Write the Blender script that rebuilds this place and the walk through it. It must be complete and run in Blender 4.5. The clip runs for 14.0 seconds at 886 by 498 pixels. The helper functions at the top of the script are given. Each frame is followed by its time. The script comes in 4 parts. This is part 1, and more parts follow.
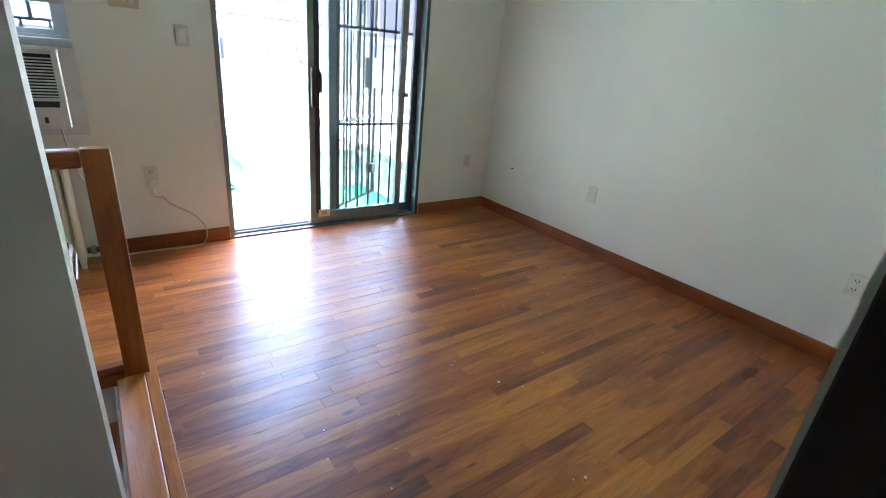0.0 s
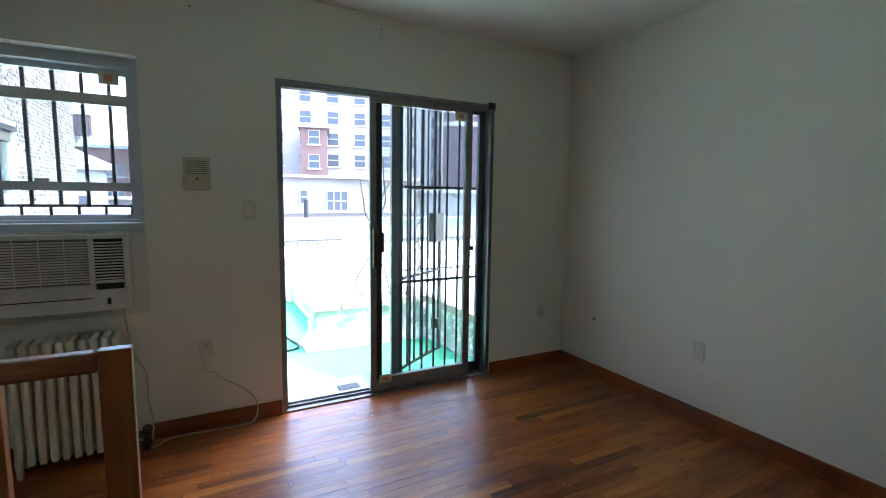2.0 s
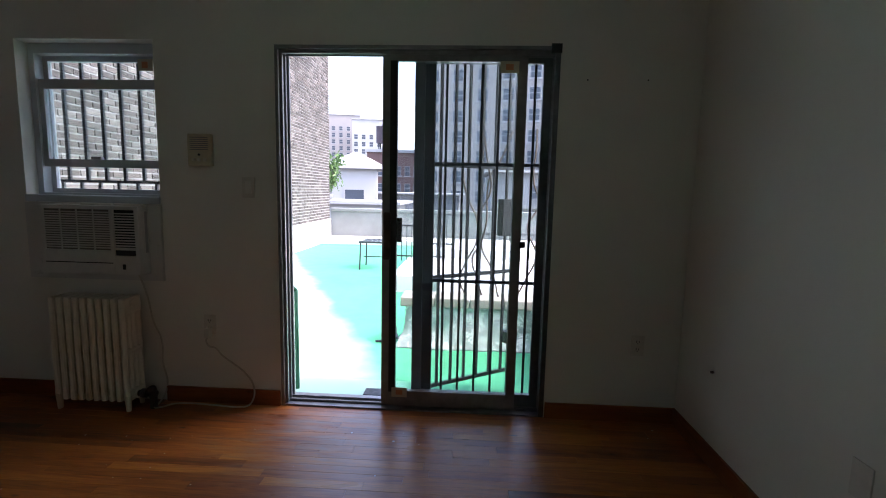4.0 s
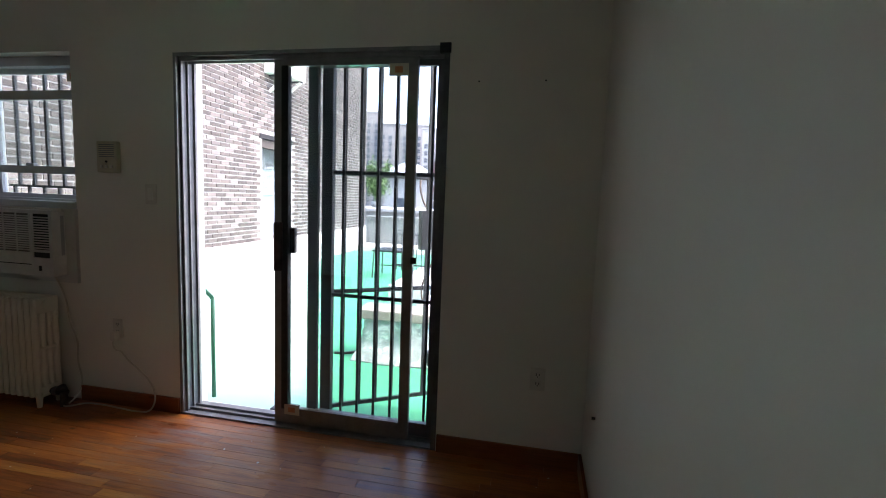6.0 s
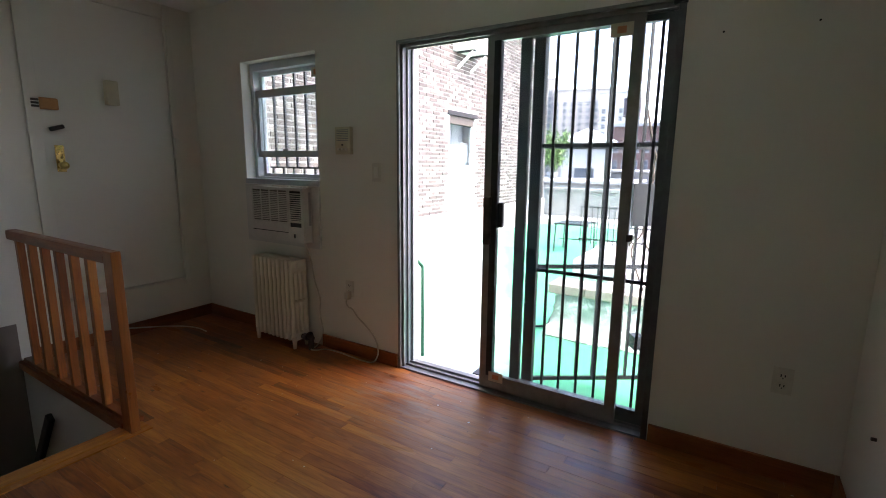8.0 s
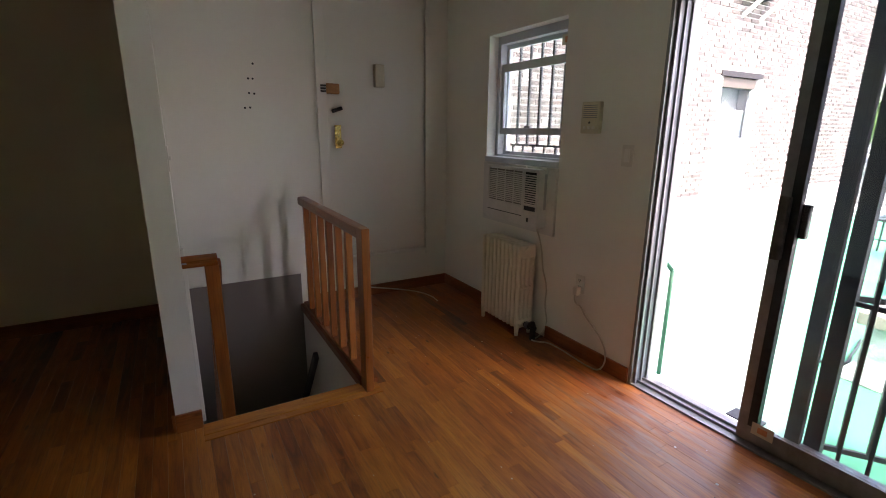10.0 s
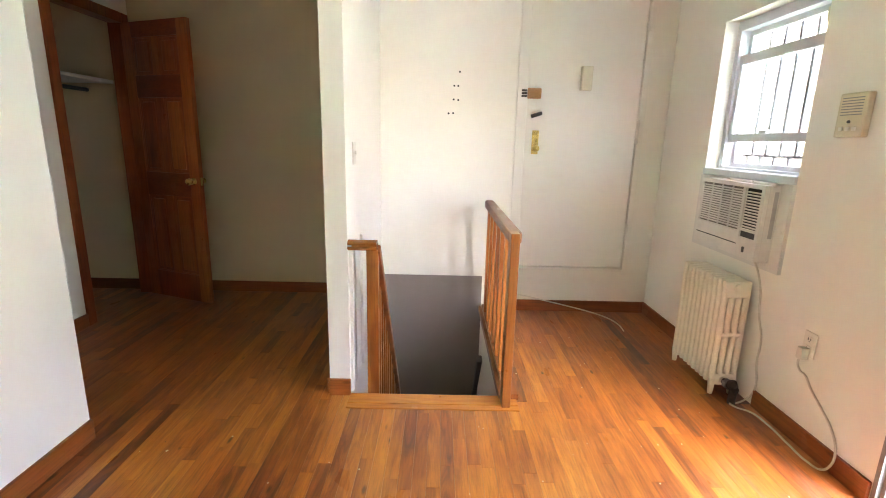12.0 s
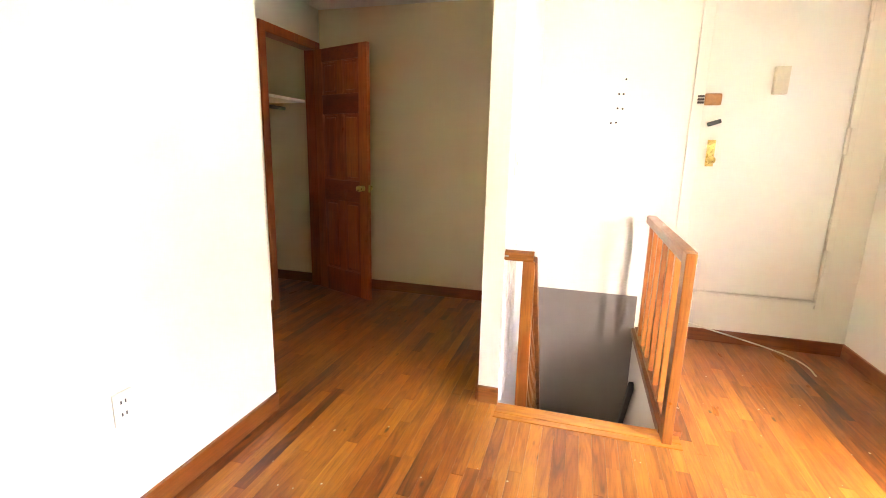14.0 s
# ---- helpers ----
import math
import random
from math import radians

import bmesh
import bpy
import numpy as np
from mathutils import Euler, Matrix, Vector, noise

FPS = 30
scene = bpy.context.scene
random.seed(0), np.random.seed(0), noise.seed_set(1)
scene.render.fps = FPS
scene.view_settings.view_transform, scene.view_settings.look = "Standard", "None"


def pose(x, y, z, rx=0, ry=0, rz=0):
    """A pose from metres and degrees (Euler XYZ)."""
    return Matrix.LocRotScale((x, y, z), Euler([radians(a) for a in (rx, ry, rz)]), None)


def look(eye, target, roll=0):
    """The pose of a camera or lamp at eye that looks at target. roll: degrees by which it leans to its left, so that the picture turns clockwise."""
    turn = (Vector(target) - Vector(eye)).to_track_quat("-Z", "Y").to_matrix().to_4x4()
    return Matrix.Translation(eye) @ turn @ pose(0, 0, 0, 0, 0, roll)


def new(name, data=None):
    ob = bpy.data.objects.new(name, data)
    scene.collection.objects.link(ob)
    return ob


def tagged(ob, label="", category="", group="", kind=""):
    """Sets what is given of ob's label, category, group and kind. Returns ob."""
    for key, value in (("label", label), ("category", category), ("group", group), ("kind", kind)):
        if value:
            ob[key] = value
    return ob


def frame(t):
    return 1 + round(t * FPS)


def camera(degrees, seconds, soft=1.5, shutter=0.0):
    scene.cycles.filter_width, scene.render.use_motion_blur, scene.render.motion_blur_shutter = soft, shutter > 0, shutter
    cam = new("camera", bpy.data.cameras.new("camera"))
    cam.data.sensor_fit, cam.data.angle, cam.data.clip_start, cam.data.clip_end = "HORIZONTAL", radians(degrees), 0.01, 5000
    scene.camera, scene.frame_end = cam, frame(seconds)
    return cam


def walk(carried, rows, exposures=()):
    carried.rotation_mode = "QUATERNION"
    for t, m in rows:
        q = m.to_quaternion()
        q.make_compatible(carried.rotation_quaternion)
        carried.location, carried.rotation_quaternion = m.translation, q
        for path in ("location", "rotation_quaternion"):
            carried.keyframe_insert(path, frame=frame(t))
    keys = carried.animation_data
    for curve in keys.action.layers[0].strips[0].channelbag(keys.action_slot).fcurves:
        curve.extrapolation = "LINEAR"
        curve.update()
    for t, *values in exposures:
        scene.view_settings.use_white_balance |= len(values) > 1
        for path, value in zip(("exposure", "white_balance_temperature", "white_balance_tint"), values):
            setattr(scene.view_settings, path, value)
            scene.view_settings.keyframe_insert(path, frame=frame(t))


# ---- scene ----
cam = camera(86.8, 14.0, 1.0)
PATH = [
    (0, (0.038, 0.085, 1.294), (1.166, 1.552, 0.535), 5.4),
    (0.5, (0.042, 0.088, 1.344), (1.181, 1.66, 0.861), 4.3),
    (1, (0.062, 0.108, 1.424), (1.129, 1.785, 1.201), 2.0),
    (1.5, (0.124, 0.175, 1.407), (1.113, 1.895, 1.163), 0.9),
    (2, (0.25, 0.404, 1.362), (1.18, 2.161, 1.142), 0.8),
    (2.2, (0.301, 0.547, 1.362), (1.06, 2.396, 1.28), -1.1),
    (4.3, (2.033, 0.808, 1.238), (1.832, 2.781, 0.979), 1.7),
    (4.5, (2.191, 0.849, 1.218), (1.936, 2.818, 0.978), 1.8),
    (5, (2.437, 0.966, 1.271), (2.237, 2.938, 1.003), 3.5),
    (5.5, (2.615, 1.049, 1.303), (2.302, 3.013, 1.094), 5.5),
    (6, (2.674, 1.07, 1.313), (2.282, 3.019, 1.096), 2.2),
    (6.5, (2.664, 1.065, 1.312), (2.248, 3.0, 1.019), 2.0),
    (7, (2.606, 1.063, 1.328), (1.976, 2.94, 1.04), 1.1),
    (7.5, (2.536, 1.048, 1.311), (1.683, 2.833, 1.021), 0.4),
    (8, (2.477, 1.024, 1.325), (1.434, 2.693, 0.97), 0.6),
    (8.2, (2.434, 0.994, 1.344), (1.32, 2.609, 0.955), 0.7),
    (10.3, (2.2, 1.265, 1.397), (0.462, 2.127, 0.91), 0.7),
    (10.5, (2.172, 1.309, 1.365), (0.391, 2.083, 0.885), 0.8),
    (11, (2.177, 1.57, 1.348), (0.25, 1.856, 0.896), 0.9),
    (11.5, (2.215, 1.665, 1.335), (0.274, 1.797, 0.871), 1.7),
    (12, (2.228, 1.659, 1.327), (0.279, 1.679, 0.88), 1.4),
    (12.5, (2.225, 1.641, 1.327), (0.28, 1.537, 0.877), 1.8),
    (13, (2.226, 1.613, 1.328), (0.291, 1.331, 0.907), 1.4),
    (13.5, (2.23, 1.571, 1.33), (0.325, 1.111, 0.929), 1.2),
    (14, (2.237, 1.546, 1.325), (0.358, 1.002, 0.908), 1.3),
]
EXPOSURES = [
    (0, 5.78, 5990, 15), (0.5, 5.3, 5990, 15), (1.0, 4.77, 5890, 14), (1.5, 4.64, 6040, 14), (2.0, 4.4, 6040, 14),
    (4.3, 3.02, 6390, 22), (5.0, 3.12, 6390, 23), (6.5, 3.54, 6690, 22), (7.5, 3.94, 6840, 22), (8.2, 3.95, 6840, 24),
    (10.3, 4.37, 7300, 30), (11.0, 4.9, 7310, 29), (11.5, 6.23, 7440, 24), (12.0, 6.85, 7480, 26), (12.5, 7.25, 7950, 28),
    (13.5, 7.6, 8700, 31), (14.0, 7.7, 8700, 31),
]
walk(cam, [(t, look(eye, target, roll)) for t, eye, target, roll in PATH], EXPOSURES)
SKY, SUN = 0.15, 0.45
WALL = (0.80, 0.778, 0.692)

# ---- world, sun ----
world = bpy.data.worlds.new("sky")
scene.world = world
world.use_nodes = True
wn = world.node_tree
sky = wn.nodes.new("ShaderNodeTexSky")
sky.sky_type = "NISHITA"
sky.sun_disc = False
sky.sun_elevation = radians(55.6)
sky.sun_rotation = radians(101)
sky.air_density, sky.dust_density, sky.ozone_density = 1.0, 3.0, 0.6
wn.links.new(sky.outputs["Color"], wn.nodes["Background"].inputs["Color"])
wn.nodes["Background"].inputs["Strength"].default_value = SKY
sun = new("sun", bpy.data.lights.new("sun", "SUN"))
sun.data.energy, sun.data.angle, sun.data.color = SUN, radians(6), (1.0, 0.96, 0.9)
sun.matrix_world = look((4.3, -0.85, 6.4), (0, 0, 0))

# ---- materials ----


def nodes_of(name, rough=0.5, metal=0.0, spec=0.5):
    m = bpy.data.materials.new(name)
    m.use_nodes = True
    nt = m.node_tree
    b = nt.nodes["Principled BSDF"]
    b.inputs["Roughness"].default_value = rough
    b.inputs["Metallic"].default_value = metal
    b.inputs["Specular IOR Level"].default_value = spec
    return m, nt, b


def ramp(nt, src, stops):
    r = nt.nodes.new("ShaderNodeValToRGB")
    els = r.color_ramp.elements
    while len(els) < len(stops):
        els.new(0.5)
    for e, (p, c) in zip(els, stops):
        e.position, e.color = p, (*c, 1)
    nt.links.new(src, r.inputs["Fac"])
    return r.outputs["Color"]


def noisy(nt, vec, scale, detail=4, rough=0.55, distort=0.0):
    n = nt.nodes.new("ShaderNodeTexNoise")
    n.inputs["Scale"].default_value = scale
    n.inputs["Detail"].default_value = detail
    n.inputs["Roughness"].default_value = rough
    n.inputs["Distortion"].default_value = distort
    if vec is not None:
        nt.links.new(vec, n.inputs["Vector"])
    return n.outputs["Fac"]


def place(nt):
    return nt.nodes.new("ShaderNodeNewGeometry").outputs["Position"]


def vmath(nt, op, a, b):
    n = nt.nodes.new("ShaderNodeVectorMath")
    n.operation = op
    for i, v in enumerate((a, b)):
        if isinstance(v, tuple):
            n.inputs[i].default_value = v
        else:
            nt.links.new(v, n.inputs[i])
    return n.outputs["Vector"]


def fmath(nt, op, a, b):
    n = nt.nodes.new("ShaderNodeMath")
    n.operation = op
    for i, v in enumerate((a, b)):
        if isinstance(v, (int, float)):
            n.inputs[i].default_value = v
        else:
            nt.links.new(v, n.inputs[i])
    return n.outputs[0]


def mixc(nt, fac, a, b, kind="MIX"):
    n = nt.nodes.new("ShaderNodeMix")
    n.data_type, n.blend_type = "RGBA", kind
    for sock, v in ((n.inputs[0], fac), (n.inputs[6], a), (n.inputs[7], b)):
        if isinstance(v, (int, float)):
            sock.default_value = v
        elif isinstance(v, tuple):
            sock.default_value = (*v, 1)
        else:
            nt.links.new(v, sock)
    return n.outputs[2]


def bumped(nt, b, height, strength=0.2, dist=0.002):
    n = nt.nodes.new("ShaderNodeBump")
    n.inputs["Strength"].default_value = strength
    n.inputs["Distance"].default_value = dist
    nt.links.new(height, n.inputs["Height"])
    nt.links.new(n.outputs["Normal"], b.inputs["Normal"])


def paint(name, colour, rough=0.55, grain=180, wear=0.10, bump=0.12, spots=False, big=1.6):
    m, nt, b = nodes_of(name, rough)
    p = place(nt)
    cloud = noisy(nt, p, big, 5, 0.6)
    dark = tuple(c * (1 - wear) for c in colour)
    col = ramp(nt, cloud, [(0.3, dark), (0.7, colour)])
    if spots:
        s = noisy(nt, p, 9, 6, 0.7)
        col = mixc(nt, ramp(nt, s, [(0.60, (0, 0, 0)), (0.75, (1, 1, 1))]), col, tuple(c * 0.55 for c in colour))
    nt.links.new(col, b.inputs["Base Color"])
    nt.links.new(ramp(nt, noisy(nt, p, 6, 3), [(0.3, (rough * 0.96,) * 3), (0.7, (min(1, rough * 1.04),) * 3)]), b.inputs["Roughness"])
    bumped(nt, b, noisy(nt, p, grain, 3), bump, 0.001)
    return m


def wood(name, tones, axis=0, rough=0.3, per_piece=True, coat=0.0, grain=1.0, scuff=0.0, knot=0.5, worn=None, middle=None):
    """Varnished timber with the grain along one axis; tones from dark to light."""
    m, nt, b = nodes_of(name, rough, 0.0, 0.38)
    p = place(nt)
    if per_piece:
        rnd = nt.nodes.new("ShaderNodeObjectInfo").outputs["Random"]
    else:
        rnd = nt.nodes.new("ShaderNodeNewGeometry").outputs["Random Per Island"]
    off = nt.nodes.new("ShaderNodeCombineXYZ")
    for i in range(3):
        nt.links.new(fmath(nt, "MULTIPLY", rnd, 37.0 + 11 * i), off.inputs[i])
    q = vmath(nt, "ADD", p, off.outputs[0])
    st = [19.0, 19.0, 19.0]
    st[axis] = 2.6
    fine = [150.0, 150.0, 150.0]
    fine[axis] = 9.0
    bands = noisy(nt, vmath(nt, "MULTIPLY", q, tuple(v * grain for v in st)), 1.0, 5, 0.6, 1.2)
    lines = noisy(nt, vmath(nt, "MULTIPLY", q, tuple(v * grain for v in fine)), 1.0, 3, 0.6)
    blot = noisy(nt, p, 1.5, 3, 0.5)
    sort = ramp(nt, rnd, [(0.0, (0.0,) * 3), (0.10, (0.20,) * 3), (0.28, (0.40,) * 3), (0.72, (0.60,) * 3), (0.92, (0.86,) * 3), (1.0, (1.0,) * 3)])
    tone = fmath(nt, "ADD", fmath(nt, "MULTIPLY", sort, 0.50), fmath(nt, "MULTIPLY", bands, 0.85))
    tone = fmath(nt, "ADD", tone, fmath(nt, "MULTIPLY", blot, 0.44))
    tone = fmath(nt, "SUBTRACT", tone, 0.385)
    k = len(tones) - 1
    col = ramp(nt, tone, [(0.12 + 0.76 * i / k, t) for i, t in enumerate(tones)])
    col = mixc(nt, ramp(nt, lines, [(0.30, (0.32, 0.32, 0.32)), (0.52, (0, 0, 0))]), col, tuple(c * 0.45 for c in tones[0]))
    knots = nt.nodes.new("ShaderNodeTexVoronoi")
    knots.inputs["Scale"].default_value = 1.0
    ks = [7.0, 7.0, 7.0]
    ks[axis] = 2.4
    nt.links.new(vmath(nt, "MULTIPLY", q, tuple(ks)), knots.inputs["Vector"])
    col = mixc(nt, ramp(nt, knots.outputs["Distance"], [(0.03, (knot,) * 3), (0.08, (0, 0, 0))]), col, tuple(c * 0.3 for c in tones[0]))
    streak = noisy(nt, vmath(nt, "MULTIPLY", q, tuple(v * 0.32 * grain for v in st)), 1.0, 4, 0.62, 1.6)
    col = mixc(nt, ramp(nt, streak, [(0.57, (0, 0, 0)), (0.72, (0.50,) * 3)]), col, mixc(nt, 1.0, col, (0.34, 0.26, 0.24), "MULTIPLY"))
    # tone darker and redder away from the given point, edge broken by noise
    if middle:
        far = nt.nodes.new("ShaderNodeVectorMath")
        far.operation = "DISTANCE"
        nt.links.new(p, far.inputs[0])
        far.inputs[1].default_value = (middle[0], middle[1], 0)
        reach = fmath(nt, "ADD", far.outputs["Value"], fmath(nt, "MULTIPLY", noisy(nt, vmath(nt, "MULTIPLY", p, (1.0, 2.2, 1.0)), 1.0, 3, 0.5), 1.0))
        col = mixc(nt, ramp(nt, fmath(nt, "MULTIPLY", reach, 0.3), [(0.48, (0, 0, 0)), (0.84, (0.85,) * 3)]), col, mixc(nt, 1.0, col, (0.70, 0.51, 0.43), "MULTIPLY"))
    if scuff:
        s = noisy(nt, p, 3.5, 7, 0.72)
        col = mixc(nt, ramp(nt, s, [(0.56, (0, 0, 0)), (0.72, (scuff, scuff, scuff))]), col, (0.30, 0.24, 0.18))
    if worn:
        d = nt.nodes.new("ShaderNodeVectorMath")
        d.operation = "DISTANCE"
        nt.links.new(p, d.inputs[0])
        d.inputs[1].default_value = (worn[0], worn[1], 0)
        near = ramp(nt, d.outputs["Value"], [(0.15, (1, 1, 1)), (0.62, (0, 0, 0))])
        patch = ramp(nt, noisy(nt, vmath(nt, "MULTIPLY", p, (3.0, 14.0, 1.0)), 1.0, 6, 0.7), [(0.46, (0, 0, 0)), (0.66, (0.8, 0.8, 0.8))])
        col = mixc(nt, mixc(nt, 1.0, near, patch, "MULTIPLY"), col, (0.26, 0.20, 0.16))
    nt.links.new(col, b.inputs["Base Color"])
    rr = noisy(nt, p, 5, 6, 0.7)
    nt.links.new(ramp(nt, rr, [(0.3, (rough * 0.85,) * 3), (0.7, (rough * 1.3,) * 3)]), b.inputs["Roughness"])
    b.inputs["Coat Weight"].default_value = coat
    gloss = noisy(nt, vmath(nt, "MULTIPLY", p, (2.2, 5.0, 2.2)), 1.0, 3, 0.5)
    nt.links.new(ramp(nt, gloss, [(0.32, (rough * 0.68,) * 3), (0.70, (rough * 0.90,) * 3)]), b.inputs["Coat Roughness"])
    bumped(nt, b, fmath(nt, "ADD", lines, fmath(nt, "MULTIPLY", noisy(nt, p, 30, 2), 0.3)), 0.08, 0.0010)
    return m


def metal(name, colour, rough=0.4, metallic=1.0, wear=0.25):
    m, nt, b = nodes_of(name, rough, metallic)
    p = place(nt)
    n = noisy(nt, p, 14, 6, 0.65)
    nt.links.new(ramp(nt, n, [(0.35, tuple(c * (1 - wear) for c in colour)), (0.65, colour)]), b.inputs["Base Color"])
    nt.links.new(ramp(nt, noisy(nt, p, 40, 4), [(0.3, (rough * 0.8,) * 3), (0.7, (min(1, rough * 1.3),) * 3)]), b.inputs["Roughness"])
    return m


def plain(name, colour, rough=0.5, metallic=0.0):
    return metal(name, colour, rough, metallic, 0.12)


M = {}
M["wall"] = paint("cream_wall_paint", WALL, 0.50, 160, 0.05, 0.10)
M["ceiling"] = paint("ceiling_paint", (0.83, 0.82, 0.77), 0.7, 120, 0.06, 0.10)
M["trim"] = paint("white_gloss_paint", (0.78, 0.76, 0.68), 0.35, 90, 0.06, 0.12)
M["door"] = paint("white_door_paint", (0.78, 0.76, 0.68), 0.38, 60, 0.05, 0.08)
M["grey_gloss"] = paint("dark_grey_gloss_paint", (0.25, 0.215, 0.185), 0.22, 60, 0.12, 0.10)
M["dirty"] = paint("dirty_white_board", (0.70, 0.69, 0.64), 0.5, 70, 0.14, 0.2, spots=True)
OAK = [(0.080, 0.018, 0.005), (0.24, 0.058, 0.010), (0.40, 0.119, 0.017), (0.52, 0.180, 0.025), (0.60, 0.243, 0.038)]
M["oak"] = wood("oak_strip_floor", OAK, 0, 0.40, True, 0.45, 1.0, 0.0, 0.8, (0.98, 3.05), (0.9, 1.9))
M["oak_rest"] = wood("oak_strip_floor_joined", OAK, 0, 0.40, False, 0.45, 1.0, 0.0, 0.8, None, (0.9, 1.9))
M["oak_y"] = wood("oak_board_across", OAK[1:], 1, 0.31, True, 0.4, 1.0, 0.12)
RED = [(0.14, 0.036, 0.010), (0.26, 0.074, 0.016), (0.37, 0.118, 0.027)]
M["base_x"] = wood("baseboard_wood_x", RED, 0, 0.32, True, 0.2, 0.6)
M["base_y"] = wood("baseboard_wood_y", RED, 1, 0.32, True, 0.2, 0.6)
PINE = [(0.13, 0.034, 0.008), (0.29, 0.086, 0.016), (0.43, 0.150, 0.029)]
M["pine_z"] = wood("varnished_pine_upright", PINE, 2, 0.31, True, 0.3, 0.7)
M["pine_x"] = wood("varnished_pine_rail", PINE, 0, 0.31, True, 0.3, 0.7)
M["pine_gloss"] = wood("glossy_pine_moulding", PINE, 1, 0.14, True, 0.8, 0.7)
M["mahog"] = wood("red_brown_door_wood", [(0.20, 0.040, 0.009), (0.38, 0.085, 0.016), (0.50, 0.132, 0.026)], 2, 0.32, True, 0.2, 0.5, 0.0, 0.0)
M["mahog_rail"] = wood("dark_red_brown_rail_wood", [(0.13, 0.025, 0.007), (0.24, 0.050, 0.011), (0.33, 0.078, 0.016)], 1, 0.32, True, 0.2, 0.5, 0.0, 0.0)
M["alu"] = metal("dull_aluminium", (0.30, 0.30, 0.29), 0.46, 0.6, 0.25)
# same aluminium with shade put into its colour: channel, right jamb, fixed leaf
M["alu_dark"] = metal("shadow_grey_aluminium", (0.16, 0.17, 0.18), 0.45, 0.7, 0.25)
M["white_frame"] = paint("window_frame_enamel", (0.62, 0.66, 0.68), 0.4, 60, 0.14, 0.1)
M["black"] = plain("black_plastic", (0.015, 0.015, 0.016), 0.4)
M["iron"] = metal("dark_painted_iron", (0.020, 0.024, 0.029), 0.55, 0.0, 0.35)
M["green_pipe"] = plain("green_painted_pipe", (0.015, 0.13, 0.065), 0.4)
M["ivory"] = plain("ivory_plastic", (0.62, 0.56, 0.40), 0.42)
M["cream_plastic"] = plain("cream_plastic", (0.72, 0.69, 0.60), 0.4)
M["ac"] = plain("off_white_plastic", (0.70, 0.69, 0.64), 0.42)
M["filter"] = plain("shaded_filter_mesh", (0.20, 0.185, 0.16), 0.8)
M["grille"] = plain("grey_plastic_slat", (0.42, 0.42, 0.40), 0.5)
M["void"] = plain("dark_interior", (0.012, 0.012, 0.012), 0.8)
M["enamel"] = paint("cream_radiator_enamel", (0.80, 0.75, 0.60), 0.40, 50, 0.06, 0.25)
M["brass"] = metal("worn_brass", (0.72, 0.52, 0.18), 0.28, 1.0, 0.3)
M["copper"] = metal("bare_copper_brown_latch", (0.55, 0.25, 0.09), 0.45, 0.2, 0.35)
M["rust"] = metal("dark_valve_iron", (0.11, 0.09, 0.075), 0.6, 0.4, 0.5)
M["cord"] = plain("cream_cord_rubber", (0.60, 0.57, 0.48), 0.5)
M["sticker"] = plain("aged_paper_sticker", (0.72, 0.66, 0.50), 0.7)
M["sticker_red"] = plain("faded_orange_print", (0.70, 0.30, 0.14), 0.7)
M["debris"] = plain("paint_flake", (0.72, 0.70, 0.66), 0.8)
M["under"] = plain("dark_subfloor", (0.03, 0.018, 0.01), 0.9)
M["shelf"] = paint("white_shelf_paint", (0.82, 0.80, 0.75), 0.5)
M["brick"] = None


def glass():
    m, nt, b = nodes_of("window_glass", 0.02)
    b.inputs["Transmission Weight"].default_value = 1.0
    b.inputs["IOR"].default_value = 1.45
    b.inputs["Base Color"].default_value = (0.84, 0.90, 0.89, 1)
    return m


M["glass"] = glass()


def brick_mat(name):
    m, nt, b = nodes_of(name, 0.85)
    p = place(nt)
    rnd = nt.nodes.new("ShaderNodeObjectInfo").outputs["Random"]
    isl = nt.nodes.new("ShaderNodeNewGeometry").outputs["Random Per Island"]
    r = fmath(nt, "FRACT", fmath(nt, "ADD", rnd, isl), 0)
    col = ramp(nt, r, [(0.0, (0.030, 0.025, 0.023)), (0.35, (0.050, 0.042, 0.038)), (0.65, (0.080, 0.066, 0.060)), (0.88, (0.16, 0.143, 0.135)), (1.0, (0.04, 0.035, 0.033))])
    col = mixc(nt, ramp(nt, noisy(nt, p, 40, 5), [(0.4, (0, 0, 0)), (0.7, (0.5, 0.5, 0.5))]), col, (0.13, 0.118, 0.11))
    nt.links.new(col, b.inputs["Base Color"])
    bumped(nt, b, noisy(nt, p, 120, 4), 0.5, 0.003)
    return m


M["brick"] = brick_mat("weathered_brick")
M["mortar"] = paint("pale_mortar", (0.40, 0.395, 0.39), 0.9, 90, 0.15, 0.4)
M["whitewash"] = paint("whitewashed_render", (0.58, 0.58, 0.57), 0.8, 40, 0.12, 0.5, spots=True)
M["concrete"] = paint("grey_concrete", (0.21, 0.22, 0.215), 0.85, 50, 0.25, 0.5)
M["bluewash"] = paint("flaking_blue_grey_render", (0.50, 0.55, 0.55), 0.85, 26, 0.45, 0.9, spots=True, big=6)
M["beige"] = paint("beige_wall_paint", (0.75, 0.615, 0.41), 0.5, 160, 0.05, 0.10)
nt_b = M["bluewash"].node_tree
b_b = nt_b.nodes["Principled BSDF"]
under_b = b_b.inputs["Base Color"].links[0].from_socket
flaky = ramp(nt_b, noisy(nt_b, place(nt_b), 8, 8, 0.75, 0.8), [(0.50, (0, 0, 0)), (0.56, (1, 1, 1))])
nt_b.links.new(mixc(nt_b, flaky, under_b, (0.78, 0.79, 0.78)), b_b.inputs["Base Color"])
